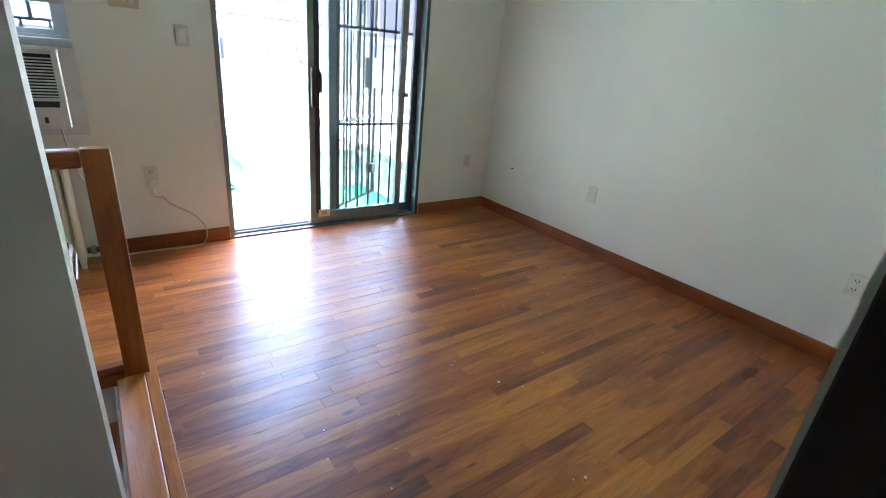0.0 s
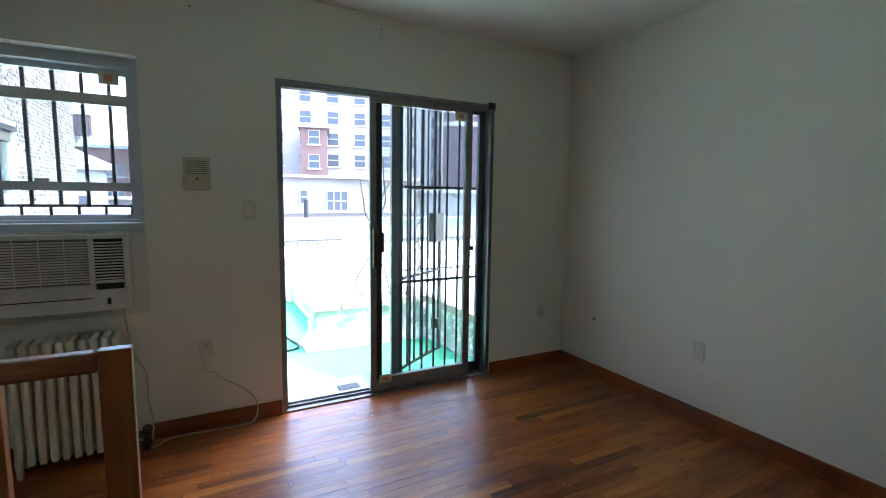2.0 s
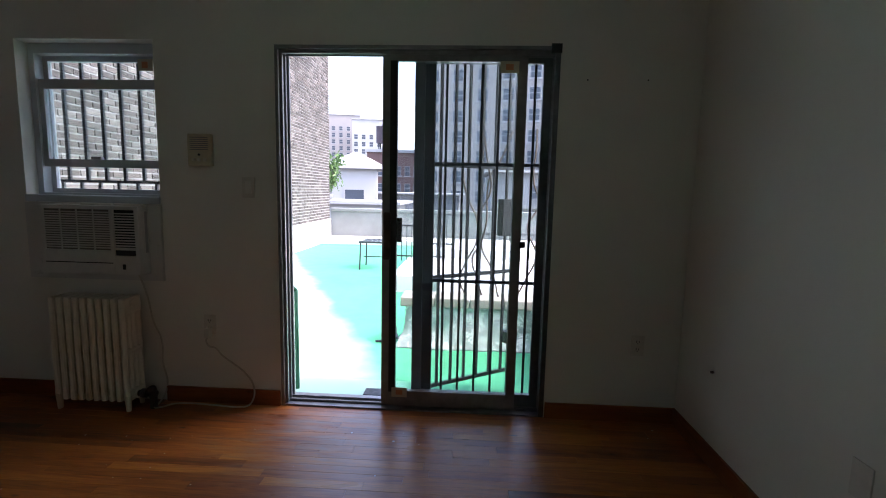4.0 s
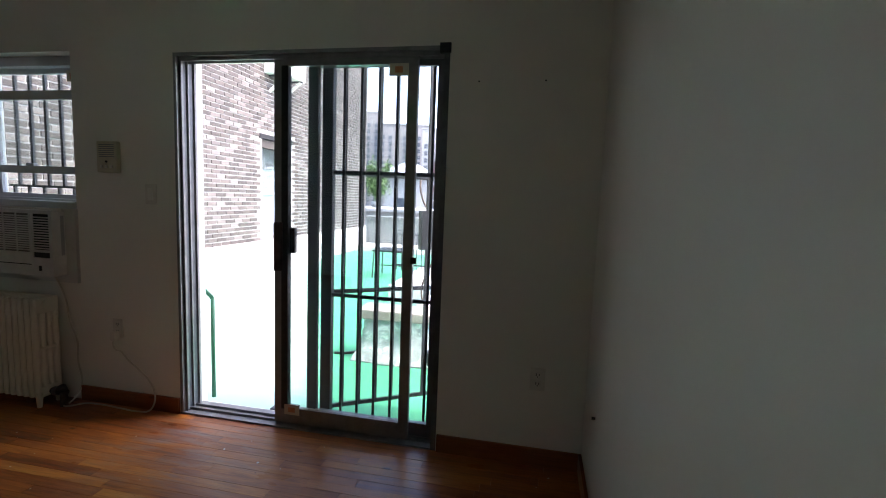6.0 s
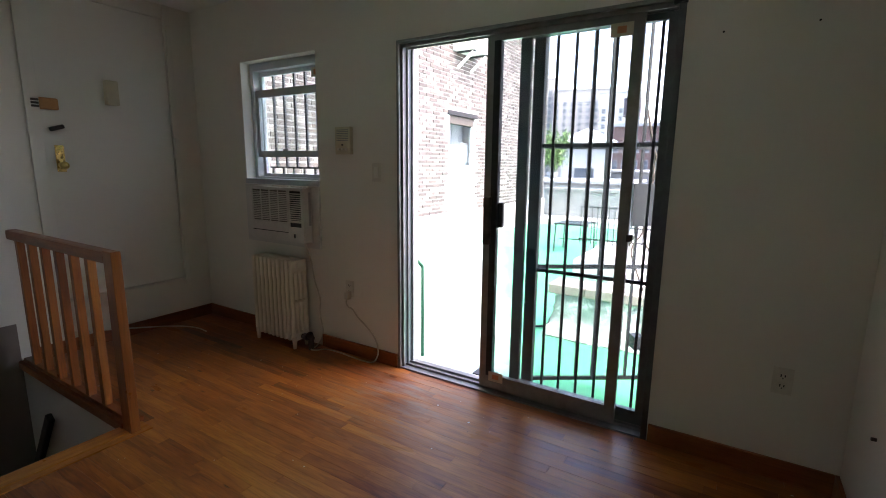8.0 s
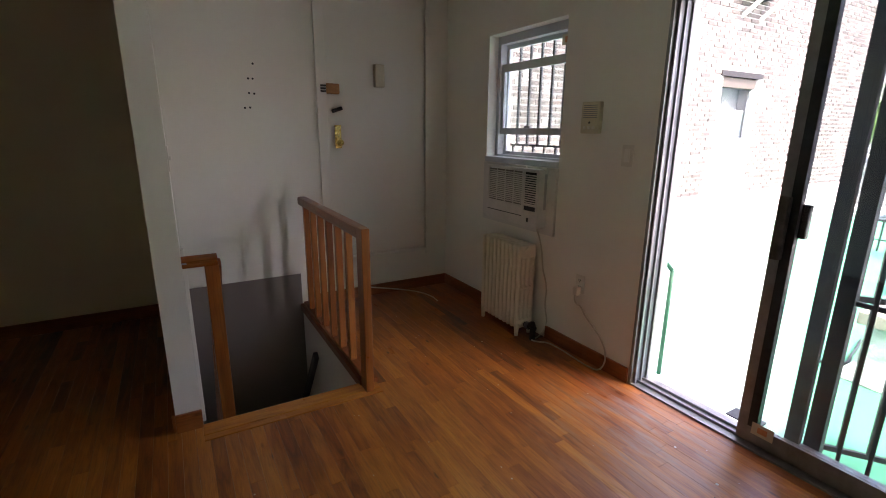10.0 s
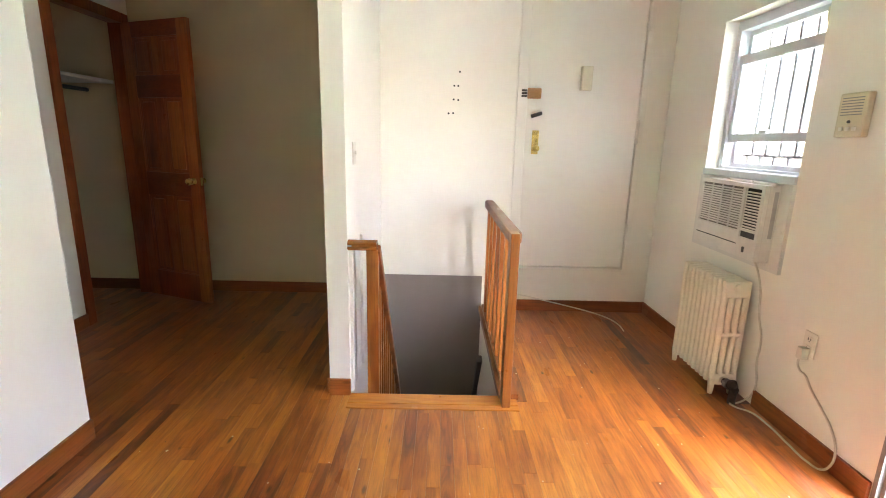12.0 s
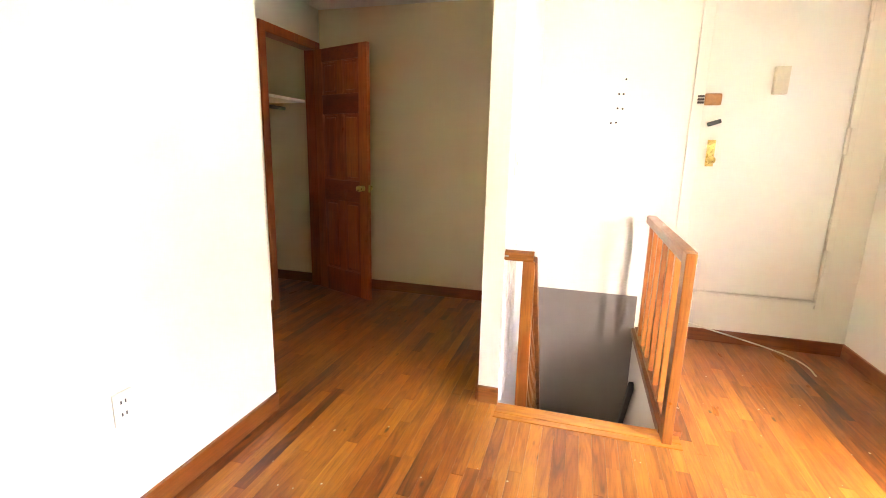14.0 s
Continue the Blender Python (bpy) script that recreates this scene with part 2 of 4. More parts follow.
M["coping"] = paint("tan_stone_coping", (0.34, 0.31, 0.27), 0.85, 40, 0.2, 0.5)
M["turf"] = paint("green_artificial_turf", (0.055, 0.37, 0.19), 0.75, 500, 0.22, 0.6, big=1.1)
nt_t = M["turf"].node_tree
b_t = nt_t.nodes["Principled BSDF"]
under_t = b_t.inputs["Base Color"].links[0].from_socket
# turf paler on the brick wall side of a slanting, noise-broken line
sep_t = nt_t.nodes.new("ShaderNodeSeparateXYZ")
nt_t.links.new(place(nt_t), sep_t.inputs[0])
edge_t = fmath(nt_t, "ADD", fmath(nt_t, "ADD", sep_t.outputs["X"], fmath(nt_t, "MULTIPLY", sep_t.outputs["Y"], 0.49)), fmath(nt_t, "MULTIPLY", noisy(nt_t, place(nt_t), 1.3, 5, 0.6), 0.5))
paler = ramp(nt_t, fmath(nt_t, "SUBTRACT", edge_t, 2.94), [(0.22, (0.72,) * 3), (0.56, (0, 0, 0))])
nt_t.links.new(mixc(nt_t, paler, under_t, (0.46, 0.66, 0.58)), b_t.inputs["Base Color"])
M["roof_felt"] = paint("grey_roof_felt", (0.22, 0.22, 0.23), 0.9, 30, 0.2, 0.3)
M["far_brick"] = paint("far_red_brick", (0.15, 0.09, 0.08), 0.9, 8, 0.15, 0.1, big=0.2)
M["far_tan"] = paint("far_tan_brick", (0.27, 0.25, 0.24), 0.9, 8, 0.12, 0.1, big=0.2)
M["far_dark"] = paint("far_dark_brick", (0.07, 0.052, 0.06), 0.9, 8, 0.15, 0.1, big=0.2)
M["far_white"] = paint("far_white_render", (0.34, 0.34, 0.34), 0.9, 8, 0.12, 0.1, big=0.2)
M["house_white"] = paint("grey_white_house_render", (0.24, 0.24, 0.245), 0.9, 8, 0.2, 0.2, big=0.7)
M["far_window"] = plain("far_window_glass", (0.040, 0.052, 0.072), 0.4)
M["frost"] = plain("frosted_blue_grey_glass", (0.20, 0.255, 0.285), 0.4)
M["blue_frame"] = paint("weathered_blue_grey_frame", (0.30, 0.33, 0.35), 0.6, 60, 0.2, 0.2)
# blind whose pale blue also paints the sky reflected in the upper pane
M["blind"] = paint("blind_with_sky_reflection", (0.42, 0.50, 0.55), 0.6, 60, 0.15, 0.1)
# dark brown; also serves as painted shade on the south wall's free end
M["brown_and_shade"] = paint("dark_brown_and_wall_end_shade", (0.055, 0.046, 0.040), 0.6, 60, 0.15, 0.1)
M["leaf"] = paint("leaf_green", (0.09, 0.18, 0.045), 0.6, 60, 0.5, 0.2, big=9)
M["bark"] = paint("grey_brown_bark", (0.12, 0.09, 0.07), 0.9, 60, 0.4, 0.5)
M["pot"] = plain("grey_planter", (0.20, 0.21, 0.21), 0.7)
M["street"] = paint("far_ground", (0.12, 0.12, 0.12), 0.95, 2, 0.2, 0.1, big=0.1)

# ---- building helpers ----


def box(bm, x0, x1, y0, y1, z0, z1, bevel=0.0):
    made = bmesh.ops.create_cube(bm, size=1.0)
    bmesh.ops.scale(bm, vec=(x1 - x0, y1 - y0, z1 - z0), verts=made["verts"])
    bmesh.ops.translate(bm, vec=((x0 + x1) / 2, (y0 + y1) / 2, (z0 + z1) / 2), verts=made["verts"])
    if bevel:
        edges = {e for v in made["verts"] for e in v.link_edges}
        bmesh.ops.bevel(bm, geom=list(edges), offset=bevel, segments=2, affect="EDGES", profile=0.6)
    return bm


def boxes(*rows, bevel=0.0):
    bm = bmesh.new()
    for r in rows:
        box(bm, *r, bevel=bevel)
    return bm


def tube(bm, a, b, r, seg=12, r2=None):
    a, b = Vector(a), Vector(b)
    d = b - a
    m = Matrix.Translation((a + b) / 2) @ d.to_track_quat("Z", "Y").to_matrix().to_4x4()
    bmesh.ops.create_cone(bm, cap_ends=True, segments=seg, radius1=r, radius2=r if r2 is None else r2, depth=d.length, matrix=m)
    return bm


def tubes(*rows, seg=12):
    bm = bmesh.new()
    for a, b, r in rows:
        tube(bm, a, b, r, seg)
    return bm


def bar(a, b, w, h, bevel=0.003):
    """A squared timber or flat bar from a to b: w across, h upright."""
    a, b = Vector(a), Vector(b)
    d = b - a
    bm = bmesh.new()
    box(bm, -w / 2, w / 2, -d.length / 2, d.length / 2, -h / 2, h / 2, bevel)
    x = d.normalized().cross(Vector((0, 0, 1))).normalized()
    z = x.cross(d.normalized())
    q = Matrix((x, d.normalized(), z)).transposed().to_4x4()
    bmesh.ops.transform(bm, matrix=Matrix.Translation((a + b) / 2) @ q, verts=bm.verts)
    return bm


def mesh_of(name, bm, material, smooth=False):
    me = bpy.data.meshes.new(name)
    bm.normal_update()
    bm.to_mesh(me)
    bm.free()
    me.materials.append(material)
    if smooth:
        me.shade_smooth()
    return me


def part(name, bm, material, parent, label="", smooth=False):
    ob = new(name, mesh_of(name, bm, material, smooth))
    ob.parent = parent
    if label:
        ob["label"] = label
    return ob


def thing(name, label, category, at=(0, 0, 0), group="", kind=""):
    ob = new(name)
    ob.empty_display_size = 0.1
    ob.location = at
    return tagged(ob, label, category, group, kind)


def solid(name, bm, material, label, category="", kind="", group="", smooth=False):
    return tagged(new(name, mesh_of(name, bm, material, smooth)), label, category, group, kind)


def hung(name, bm, material, parent, label="", smooth=False):
    """A part given in world places under a thing that stands elsewhere."""
    bmesh.ops.translate(bm, vec=-parent.matrix_basis.translation, verts=bm.verts)
    return part(name, bm, material, parent, label, smooth)


def cord(name, points, r, material, label, category):
    cu = bpy.data.curves.new(name, "CURVE")
    cu.dimensions, cu.bevel_depth, cu.bevel_resolution, cu.resolution_u = "3D", r, 3, 8
    s = cu.splines.new("BEZIER")
    s.bezier_points.add(len(points) - 1)
    for p, c in zip(s.bezier_points, points):
        p.co = c
        p.handle_left_type = p.handle_right_type = "AUTO"
    cu.materials.append(material)
    tmp = bpy.data.objects.new(name, cu)
    scene.collection.objects.link(tmp)
    bpy.context.view_layer.update()
    me = bpy.data.meshes.new_from_object(tmp.evaluated_get(bpy.context.evaluated_depsgraph_get()))
    bpy.data.objects.remove(tmp)
    me.name = name
    me.shade_smooth()
    return tagged(new(name, me), label, category)


# ---- plan ----
N, E, W, S = 3.345, 2.947, -1.395, 0.131     # faces of the four walls of the room
H = 2.50                                     # ceiling
T = 0.22                                     # thickness of the outer wall
DL, DR, DT = 0.690, 2.216, 2.035             # sliding door opening
WL, WR, WB, WT = -0.785, 0.012, 0.73, 2.060   # window opening
PX, PY0, PY1 = -0.042, 1.10, 1.207           # free end and faces of the stair partition
LX = 0.366                                   # free end of the south wall
WELL_N = 2.016                               # north face of the stairwell
DECK = -0.13
W2, SC = -1.74, -0.80                        # west wall of the back room, closet front

# ---- large structure ----
XW, XE = -1.88, E + 0.16
solid("wall_north", boxes(
    (XW, WL, N, N + T, -0.3, H), (WL, WR, N, N + T, -0.3, WB), (WL, WR, N, N + T, WT, H), (WR, DL, N, N + T, -0.3, H),
    (DL, DR, N, N + T, DT, H), (DL, DR, N, N + T, -0.3, -0.02), (DR, XE, N, N + T, -0.3, H)), M["wall"], "cream painted plaster wall with window and sliding door", "wall", "structure")
solid("wall_east", boxes((E, XE, -2.6, N, -0.3, H)), M["wall"], "plain off-white painted plaster wall", "wall", "structure")
DY0, DY1, DZ0, DZ1 = 2.29, 3.128, 0.365, 2.40
solid("wall_west", boxes(
    (W - 0.2, W, PY1, DY0, 0.280, H), (W - 0.2, W, DY0, DY1, -0.3, DZ0), (W - 0.2, W, DY0, DY1, DZ1, H), (W - 0.2, W, DY1, N, -0.3, H),
    (W - 0.2, W, WELL_N, DY0, -0.3, 0.280)), M["wall"], "cream painted plaster wall beside the entrance door", "wall", "structure")
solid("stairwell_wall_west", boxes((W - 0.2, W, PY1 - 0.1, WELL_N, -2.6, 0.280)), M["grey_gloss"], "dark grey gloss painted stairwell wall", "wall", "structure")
solid("stairwell_wall_north", boxes((W, PX - 0.02, WELL_N, WELL_N + 0.12, -2.6, -0.012)), M["wall"], "white painted stairwell side wall", "wall", "structure")
solid("stairwell_wall_south", boxes((W, PX - 0.02, PY0 + 0.02, PY1, -2.6, -0.012)), M["wall"], "white painted stairwell side wall", "wall", "structure")
solid("stairwell_floor", boxes((W - 0.2, 0.4, PY0, WELL_N + 0.1, -2.7, -2.6)), M["oak_rest"], "dark wooden floor at the foot of the stair", "floor", "structure")
solid("wall_partition", boxes((W2, PX, PY0, PY1, 0, H)), M["wall"], "thin cream painted partition wall beside the stair", "wall", "structure")
solid("wall_south", boxes((LX, E, S - 0.11, S, 0, H)), M["wall"], "off-white painted partition wall with a free end", "wall", "structure")
# added thin panel: the shade on the wall end put into colour
solid("wall_end_shade", boxes((LX - 0.008, LX - 0.001, S - 0.108, S - 0.005, 0.0, H), bevel=0.002), M["brown_and_shade"], "added dark panel, shade painted on the free end of the partition", "trim", "structure")
solid("wall_back_west", boxes((W2 - 0.15, W2, SC - 0.05, PY1, -0.1, H)), M["beige"], "beige painted wall of the dark back room", "wall", "structure")
# unseen wall, added to close the back room and keep it dark
solid("wall_back_south", boxes((W2, XE, -2.75, -2.6, -0.1, H)), M["wall"], "plain wall closing the back room", "wall", "structure")
solid("ceiling", boxes((XW, XE, -2.75, N + T, H, H + 0.12)), M["ceiling"], "white painted flat ceiling", "ceiling", "structure")

solid("wall_closet_side", boxes((W2 - 0.15, W2, -2.6, SC - 0.05, -0.1, H)), M["beige"], "beige painted wall inside the closet", "wall", "structure")

# closet in the back room
CX0, CX1, CZ = -1.655, -0.945, 2.16
solid("wall_closet", boxes(
    (W2, CX0, SC - 0.1, SC, 0, H), (CX1, 0.35, SC - 0.1, SC, 0, H), (CX0, CX1, SC - 0.1, SC, CZ, H), (-0.62, -0.52, -1.5, SC - 0.1, 0, H), (W2, -0.52, -1.6, -1.5, 0, H)),
    M["wall"], "beige closet wall with a door opening", "wall", "structure")
cas = thing("closet_door_frame", "red-brown varnished wooden closet door casing", "door frame", (CX0, SC, 0), kind="structure")
for nm, r in (("jamb", (CX0 - 0.06, CX0 + 0.012, SC - 0.1, SC + 0.018, 0, CZ + 0.06)), ("jamb", (CX1 - 0.012, CX1 + 0.06, SC - 0.1, SC + 0.018, 0, CZ + 0.06)), ("head", (CX0 + 0.012, CX1 - 0.012, SC - 0.1, SC + 0.018, CZ - 0.012, CZ + 0.06))):
    hung(nm, boxes(r, bevel=0.004), M["mahog"], cas)

# subfloor with the stair opening
solid("floor", boxes(
    (PX + 0.0, E, S - 0.11, N + 0.0, -0.3, -0.018), (W, PX, WELL_N + 0.12, N, -0.3, -0.018),
    (W2, E, -2.6, S - 0.11, -0.3, -0.018), (W2, PX, S - 0.11, PY0 + 0.02, -0.3, -0.018)), M["under"], "strip oak floor, worn orange varnish", "floor", "structure")
floor = bpy.data.objects["floor"]

# baseboards
BH, BT = 0.092, 0.016


def baseboard(x0, x1, y0, y1, axis):
    bm = boxes((x0, x1, y0, y1, 0.0, BH), bevel=0.004)
    return solid("baseboard", bm, M["base_x" if axis == 0 else "base_y"], "orange-brown varnished wooden baseboard", "baseboard", "structure")


baseboard(0.0, DL - 0.005, N - BT, N, 0)
baseboard(DR + 0.005, E - BT, N - BT, N, 0)
baseboard(W + BT, -0.52, N - BT, N, 0)
baseboard(E - BT, E, S + BT, N, 1)
baseboard(W, W + BT, WELL_N + 0.06, N, 1)
baseboard(LX, E - BT, S, S + BT, 0)
baseboard(PX, PX + BT, PY0 - 0.002, PY1 + 0.004, 1)
baseboard(W2, PX, PY0 - BT, PY0, 0)
baseboard(W2, W2 + BT, SC, PY0 - BT, 1)
baseboard(W2, W2 + BT, -1.5, SC - 0.1, 1)
baseboard(W2 + BT, -0.62, -1.5, -1.5 + BT, 0)
baseboard(CX1 + 0.06, 0.35, SC, SC + BT, 0)

# white trim strips on the stair side of the partition
for x in (-0.10, -0.185, -0.42):
    solid("trim", boxes((x - 0.022, x + 0.022, PY1, PY1 + 0.018, 0.0, 0.80), bevel=0.004), M["trim"], "narrow white painted upright trim strip", "trim", "structure")

# sill boards at the head of the stair
sill = thing("stair_sill", "worn oak nosing boards at the head of the stair", "sill", (0.05, 1.6, 0), kind="structure")
hung("nosing_board", boxes((-0.045, 0.050, PY1, 2.09, -0.016, 0.006), bevel=0.004), M["oak_y"], sill)
hung("inner_board", boxes((0.052, 0.094, PY1, 2.09, -0.016, 0.004), bevel=0.002), M["oak_y"], sill)
edge = solid("well_edge_board", boxes((W, PX + 0.03, WELL_N - 0.02, WELL_N + 0.085, -0.02, 0.03), bevel=0.006), M["base_x"], "dark wooden edge board along the stairwell", "trim", "structure")

# stair going down to the west
stair = thing("staircase", "steep narrow wooden staircase going down", "staircase", (-0.05, 1.55, -0.2), kind="structure")
for i in range(1, 9):
    x1 = -0.045 - (i - 1) * 0.165
    hung("tread", boxes((x1 - 0.19, x1, PY1 + 0.002, WELL_N - 0.002, -0.2 * i - 0.03, -0.2 * i), bevel=0.004), M["oak_y"], stair)
    hung("riser", boxes((x1 - 0.012, x1 + 0.0, PY1 + 0.003, WELL_N - 0.003, -0.2 * i, -0.2 * (i - 1) - 0.032)), M["wall"], stair)

# entrance door, raised above the floor
door = thing("door_1", "flush white painted entrance door with raised threshold", "door", (W, 2.7, DZ0), kind="structure")
hung("door_leaf", boxes((W - 0.06, W - 0.004, DY0 + 0.004, DY1 - 0.004, DZ0 + 0.009, DZ1 - 0.004), bevel=0.002), M["door"], door)
hung("door_backing", boxes((W - 0.19, W - 0.08, DY0, DY1, DZ0, DZ1)), M["void"], door)
hung("casing", boxes((W, W + 0.020, DY0 - 0.075, DY0, DZ0 - 0.05, H), bevel=0.004), M["trim"], door)
hung("casing", boxes((W, W + 0.016, DY1, DY1 + 0.045, DZ0 - 0.05, H), bevel=0.004), M["trim"], door)
hung("threshold", boxes((W, W + 0.018, DY0, DY1, DZ0 - 0.020, DZ0 - 0.002), bevel=0.002), M["trim"], door)
for z0, z1 in ((0.545, 0.725), (1.345, 1.51), (2.13, 2.32)):
    hinge = hung("hinge", tube(boxes((W - 0.001, W + 0.019, DY1 + 0.003, DY1 + 0.034, z0 + 0.004, z1 - 0.004), bevel=0.002), (W + 0.016, DY1, z0), (W + 0.016, DY1, z1), 0.012), M["trim"], door, "white painted hinge", True)
latch = hung("rim_latch", boxes((W - 0.004, W + 0.022, 2.285, 2.393, 1.65, 1.726), bevel=0.012), M["copper"], door, "bare brown latch strike")
for i in range(3):
    hung("keeper_tab", boxes((W, W + 0.03, 2.245, 2.285, 1.66 + i * 0.02, 1.674 + i * 0.02), bevel=0.003), M["rust"], door)
hung("thumb_turn", bar((W + 0.018, 2.325, 1.524), (W + 0.018, 2.405, 1.55), 0.028, 0.028, 0.008), M["black"], door, "black oval thumb turn")
hung("lock_plate", boxes((W - 0.004, W + 0.006, 2.345, 2.395, 1.25, 1.425), bevel=0.003), M["brass"], door, "tall brass lock plate")
kb = bmesh.new()
bmesh.ops.create_uvsphere(kb, u_segments=20, v_segments=12, radius=0.026, matrix=Matrix.Translation((W + 0.055, 2.370, 1.293)))
tube(kb, (W + 0.004, 2.370, 1.293), (W + 0.05, 2.370, 1.293), 0.011)
hung("knob", kb, M["brass"], door, "brass door knob", True)
chime = solid("door_chime", boxes((W - 0.004, W + 0.045, 2.672, 2.752, 1.714, 1.884), bevel=0.008), M["ivory"], "ivory plastic box on the entrance door", "door chime")
for y, z in ((1.788, 1.826), (1.779, 1.728), (1.75, 1.728), (1.782, 1.629), (1.748, 1.632), (1.747, 1.535), (1.713, 1.532)):
    solid("screw_hole", tube(bmesh.new(), (W - 0.004, y, z), (W + 0.0025, y, z), 0.0075, 8), M["black"], "small dark screw hole in the wall", "screw hole", group="holes beside the door")

# ---- sliding door ----
YI, YO = N + 0.045, N + 0.095
sl = thing("door_2", "aluminium sliding glass door standing half open", "sliding door", (DL, N, 0), kind="structure")
FR = M["alu"]
hung("frame_left", boxes((DL, DL + 0.018, N - 0.004, N + 0.14, 0, DT), (DL + 0.018, DL + 0.034, N + 0.015, N + 0.03, 0, DT), (DL + 0.018, DL + 0.034, N + 0.065, N + 0.075, 0, DT), (DL + 0.018, DL + 0.034, N + 0.115, N + 0.13, 0, DT)), FR, sl)
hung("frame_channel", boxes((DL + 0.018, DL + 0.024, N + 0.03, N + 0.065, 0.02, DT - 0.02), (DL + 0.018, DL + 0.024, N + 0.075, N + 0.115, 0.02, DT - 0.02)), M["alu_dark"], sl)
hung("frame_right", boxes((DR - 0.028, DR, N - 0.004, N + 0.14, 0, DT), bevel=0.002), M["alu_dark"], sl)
hung("frame_head", boxes((DL + 0.018, DR - 0.028, N - 0.004, N + 0.14, DT - 0.018, DT), (DL + 0.018, DR - 0.028, N + 0.015, N + 0.022, DT - 0.04, DT - 0.018), (DL + 0.018, DR - 0.028, N + 0.068, N + 0.074, DT - 0.04, DT - 0.018)), FR, sl)
hung("track", boxes((DL + 0.018, DR - 0.028, N - 0.004, N + 0.16, -0.02, 0.010), (DL + 0.018, DR - 0.028, N + 0.042, N + 0.048, 0.010, 0.024), (DL + 0.018, DR - 0.028, N + 0.092, N + 0.098, 0.010, 0.024)), FR, sl)
hung("corner_bracket", boxes((DR - 0.05, DR + 0.004, N - 0.01, N + 0.01, DT - 0.035, DT + 0.012), bevel=0.002), M["black"], sl)


def leaf(name, x0, x1, y, wl, wr, wt, wb, mat, z0, z1):
    th = 0.016
    ob = hung(name, boxes((x0, x0 + wl, y - th, y + th, z0, z1), (x1 - wr, x1, y - th, y + th, z0, z1), (x0 + wl, x1 - wr, y - th, y + th, z1 - wt, z1), (x0 + wl, x1 - wr, y - th, y + th, z0, z0 + wb)), mat, sl)
    g = bmesh.new()
    box(g, x0 + wl, x1 - wr, y - 0.003, y + 0.003, z0 + wb, z1 - wt)
    bmesh.ops.translate(g, vec=-sl.matrix_basis.translation, verts=g.verts)
    pane = part("pane", g, M["glass"], ob)
    pane.visible_shadow = False
    return ob


moving = leaf("sliding_leaf", 1.274, 2.052, YI, 0.078, 0.052, 0.050, 0.085, FR, 0.022, DT - 0.022)
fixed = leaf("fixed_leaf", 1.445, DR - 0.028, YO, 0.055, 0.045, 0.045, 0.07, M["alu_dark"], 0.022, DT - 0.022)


def under(name, bm, mat, parent, label="", smooth=False):
    bmesh.ops.translate(bm, vec=-sl.matrix_basis.translation, verts=bm.verts)
    return part(name, bm, mat, parent, label, smooth)


under("glazing_bead", boxes((1.317, 1.355, YI - 0.0185, YI + 0.0185, 0.10, DT - 0.07)), M["iron"], moving, "dark rubber glazing bead")
under("handle", boxes((1.286, 1.326, YI - 0.05, YI - 0.016, 0.885, 1.15), bevel=0.008), M["rust"], moving, "dark brown pull handle")
under("outer_handle", boxes((1.343, 1.383, YI + 0.004, YI + 0.035, 0.98, 1.12), bevel=0.006), M["black"], moving, "black latch case")
under("lock", boxes((2.045, 2.075, YI - 0.03, YI - 0.012, 0.97, 1.005), bevel=0.004), M["black"], moving, "small black lock")
for x0, x1, z0, z1 in ((1.905, 2.005, 1.905, 1.965), (1.336, 1.426, 0.070, 0.128)):
    under("sticker", boxes((x0, x1, YI - 0.0195, YI - 0.0168, z0, z1)), M["sticker"], moving, "peeling paper sticker")
    under("print", boxes(((x0 + x1) / 2 - 0.02, (x0 + x1) / 2 + 0.02, YI - 0.0205, YI - 0.0196, z0 + 0.015, z1 - 0.015)), M["sticker_red"], moving, "faded orange print")

# ---- window with security bars ----
YW = N + 0.13
win = thing("window_1", "double-hung window with grey frame behind security bars", "window", (WL, N, 1.2), kind="structure")
GW = M["white_frame"]
SB = 1.205
hung("window_frame", boxes((WL, WL + 0.035, YW - 0.05, YW + 0.06, SB, WT), (WR - 0.035, WR, YW - 0.05, YW + 0.06, SB, WT), (WL + 0.035, WR - 0.035, YW - 0.05, YW + 0.06, WT - 0.055, WT), (WL + 0.035, WR - 0.035, YW - 0.05, YW + 0.06, SB - 0.02, SB + 0.012)), GW, win)
hung("window_sill", boxes((WL, WR, N - 0.012, YW - 0.05, 1.165, SB), bevel=0.004), GW, win, "grey painted sill board")


def sash(y, z0, z1, wt, wb):
    a, b = WL + 0.035, WR - 0.035
    ob = hung("sash", boxes((a, a + 0.03, y - 0.014, y + 0.014, z0, z1), (b - 0.03, b, y - 0.014, y + 0.014, z0, z1), (a + 0.03, b - 0.03, y - 0.014, y + 0.014, z1 - wt, z1), (a + 0.03, b - 0.03, y - 0.014, y + 0.014, z0, z0 + wb)), GW, win)
    g = boxes((a + 0.03, b - 0.03, y - 0.002, y + 0.002, z0 + wb, z1 - wt))
    bmesh.ops.translate(g, vec=-win.matrix_basis.translation, verts=g.verts)
    p = part("pane", g, M["glass"], ob)
    p.visible_shadow = False


sash(YW - 0.02, 1.368, 1.867, 0.053, 0.045)
sash(YW + 0.02, SB + 0.012, WT - 0.055, 0.03, 0.025)
hung("sash_lock", boxes((-0.45, -0.39, YW - 0.05, YW - 0.02, 1.412, 1.43), bevel=0.005), GW, win)
hung("sticker", boxes((-0.17, -0.08, YW + 0.000, YW + 0.003, 1.925, 1.99)), M["sticker"], win, "aged paper sticker")
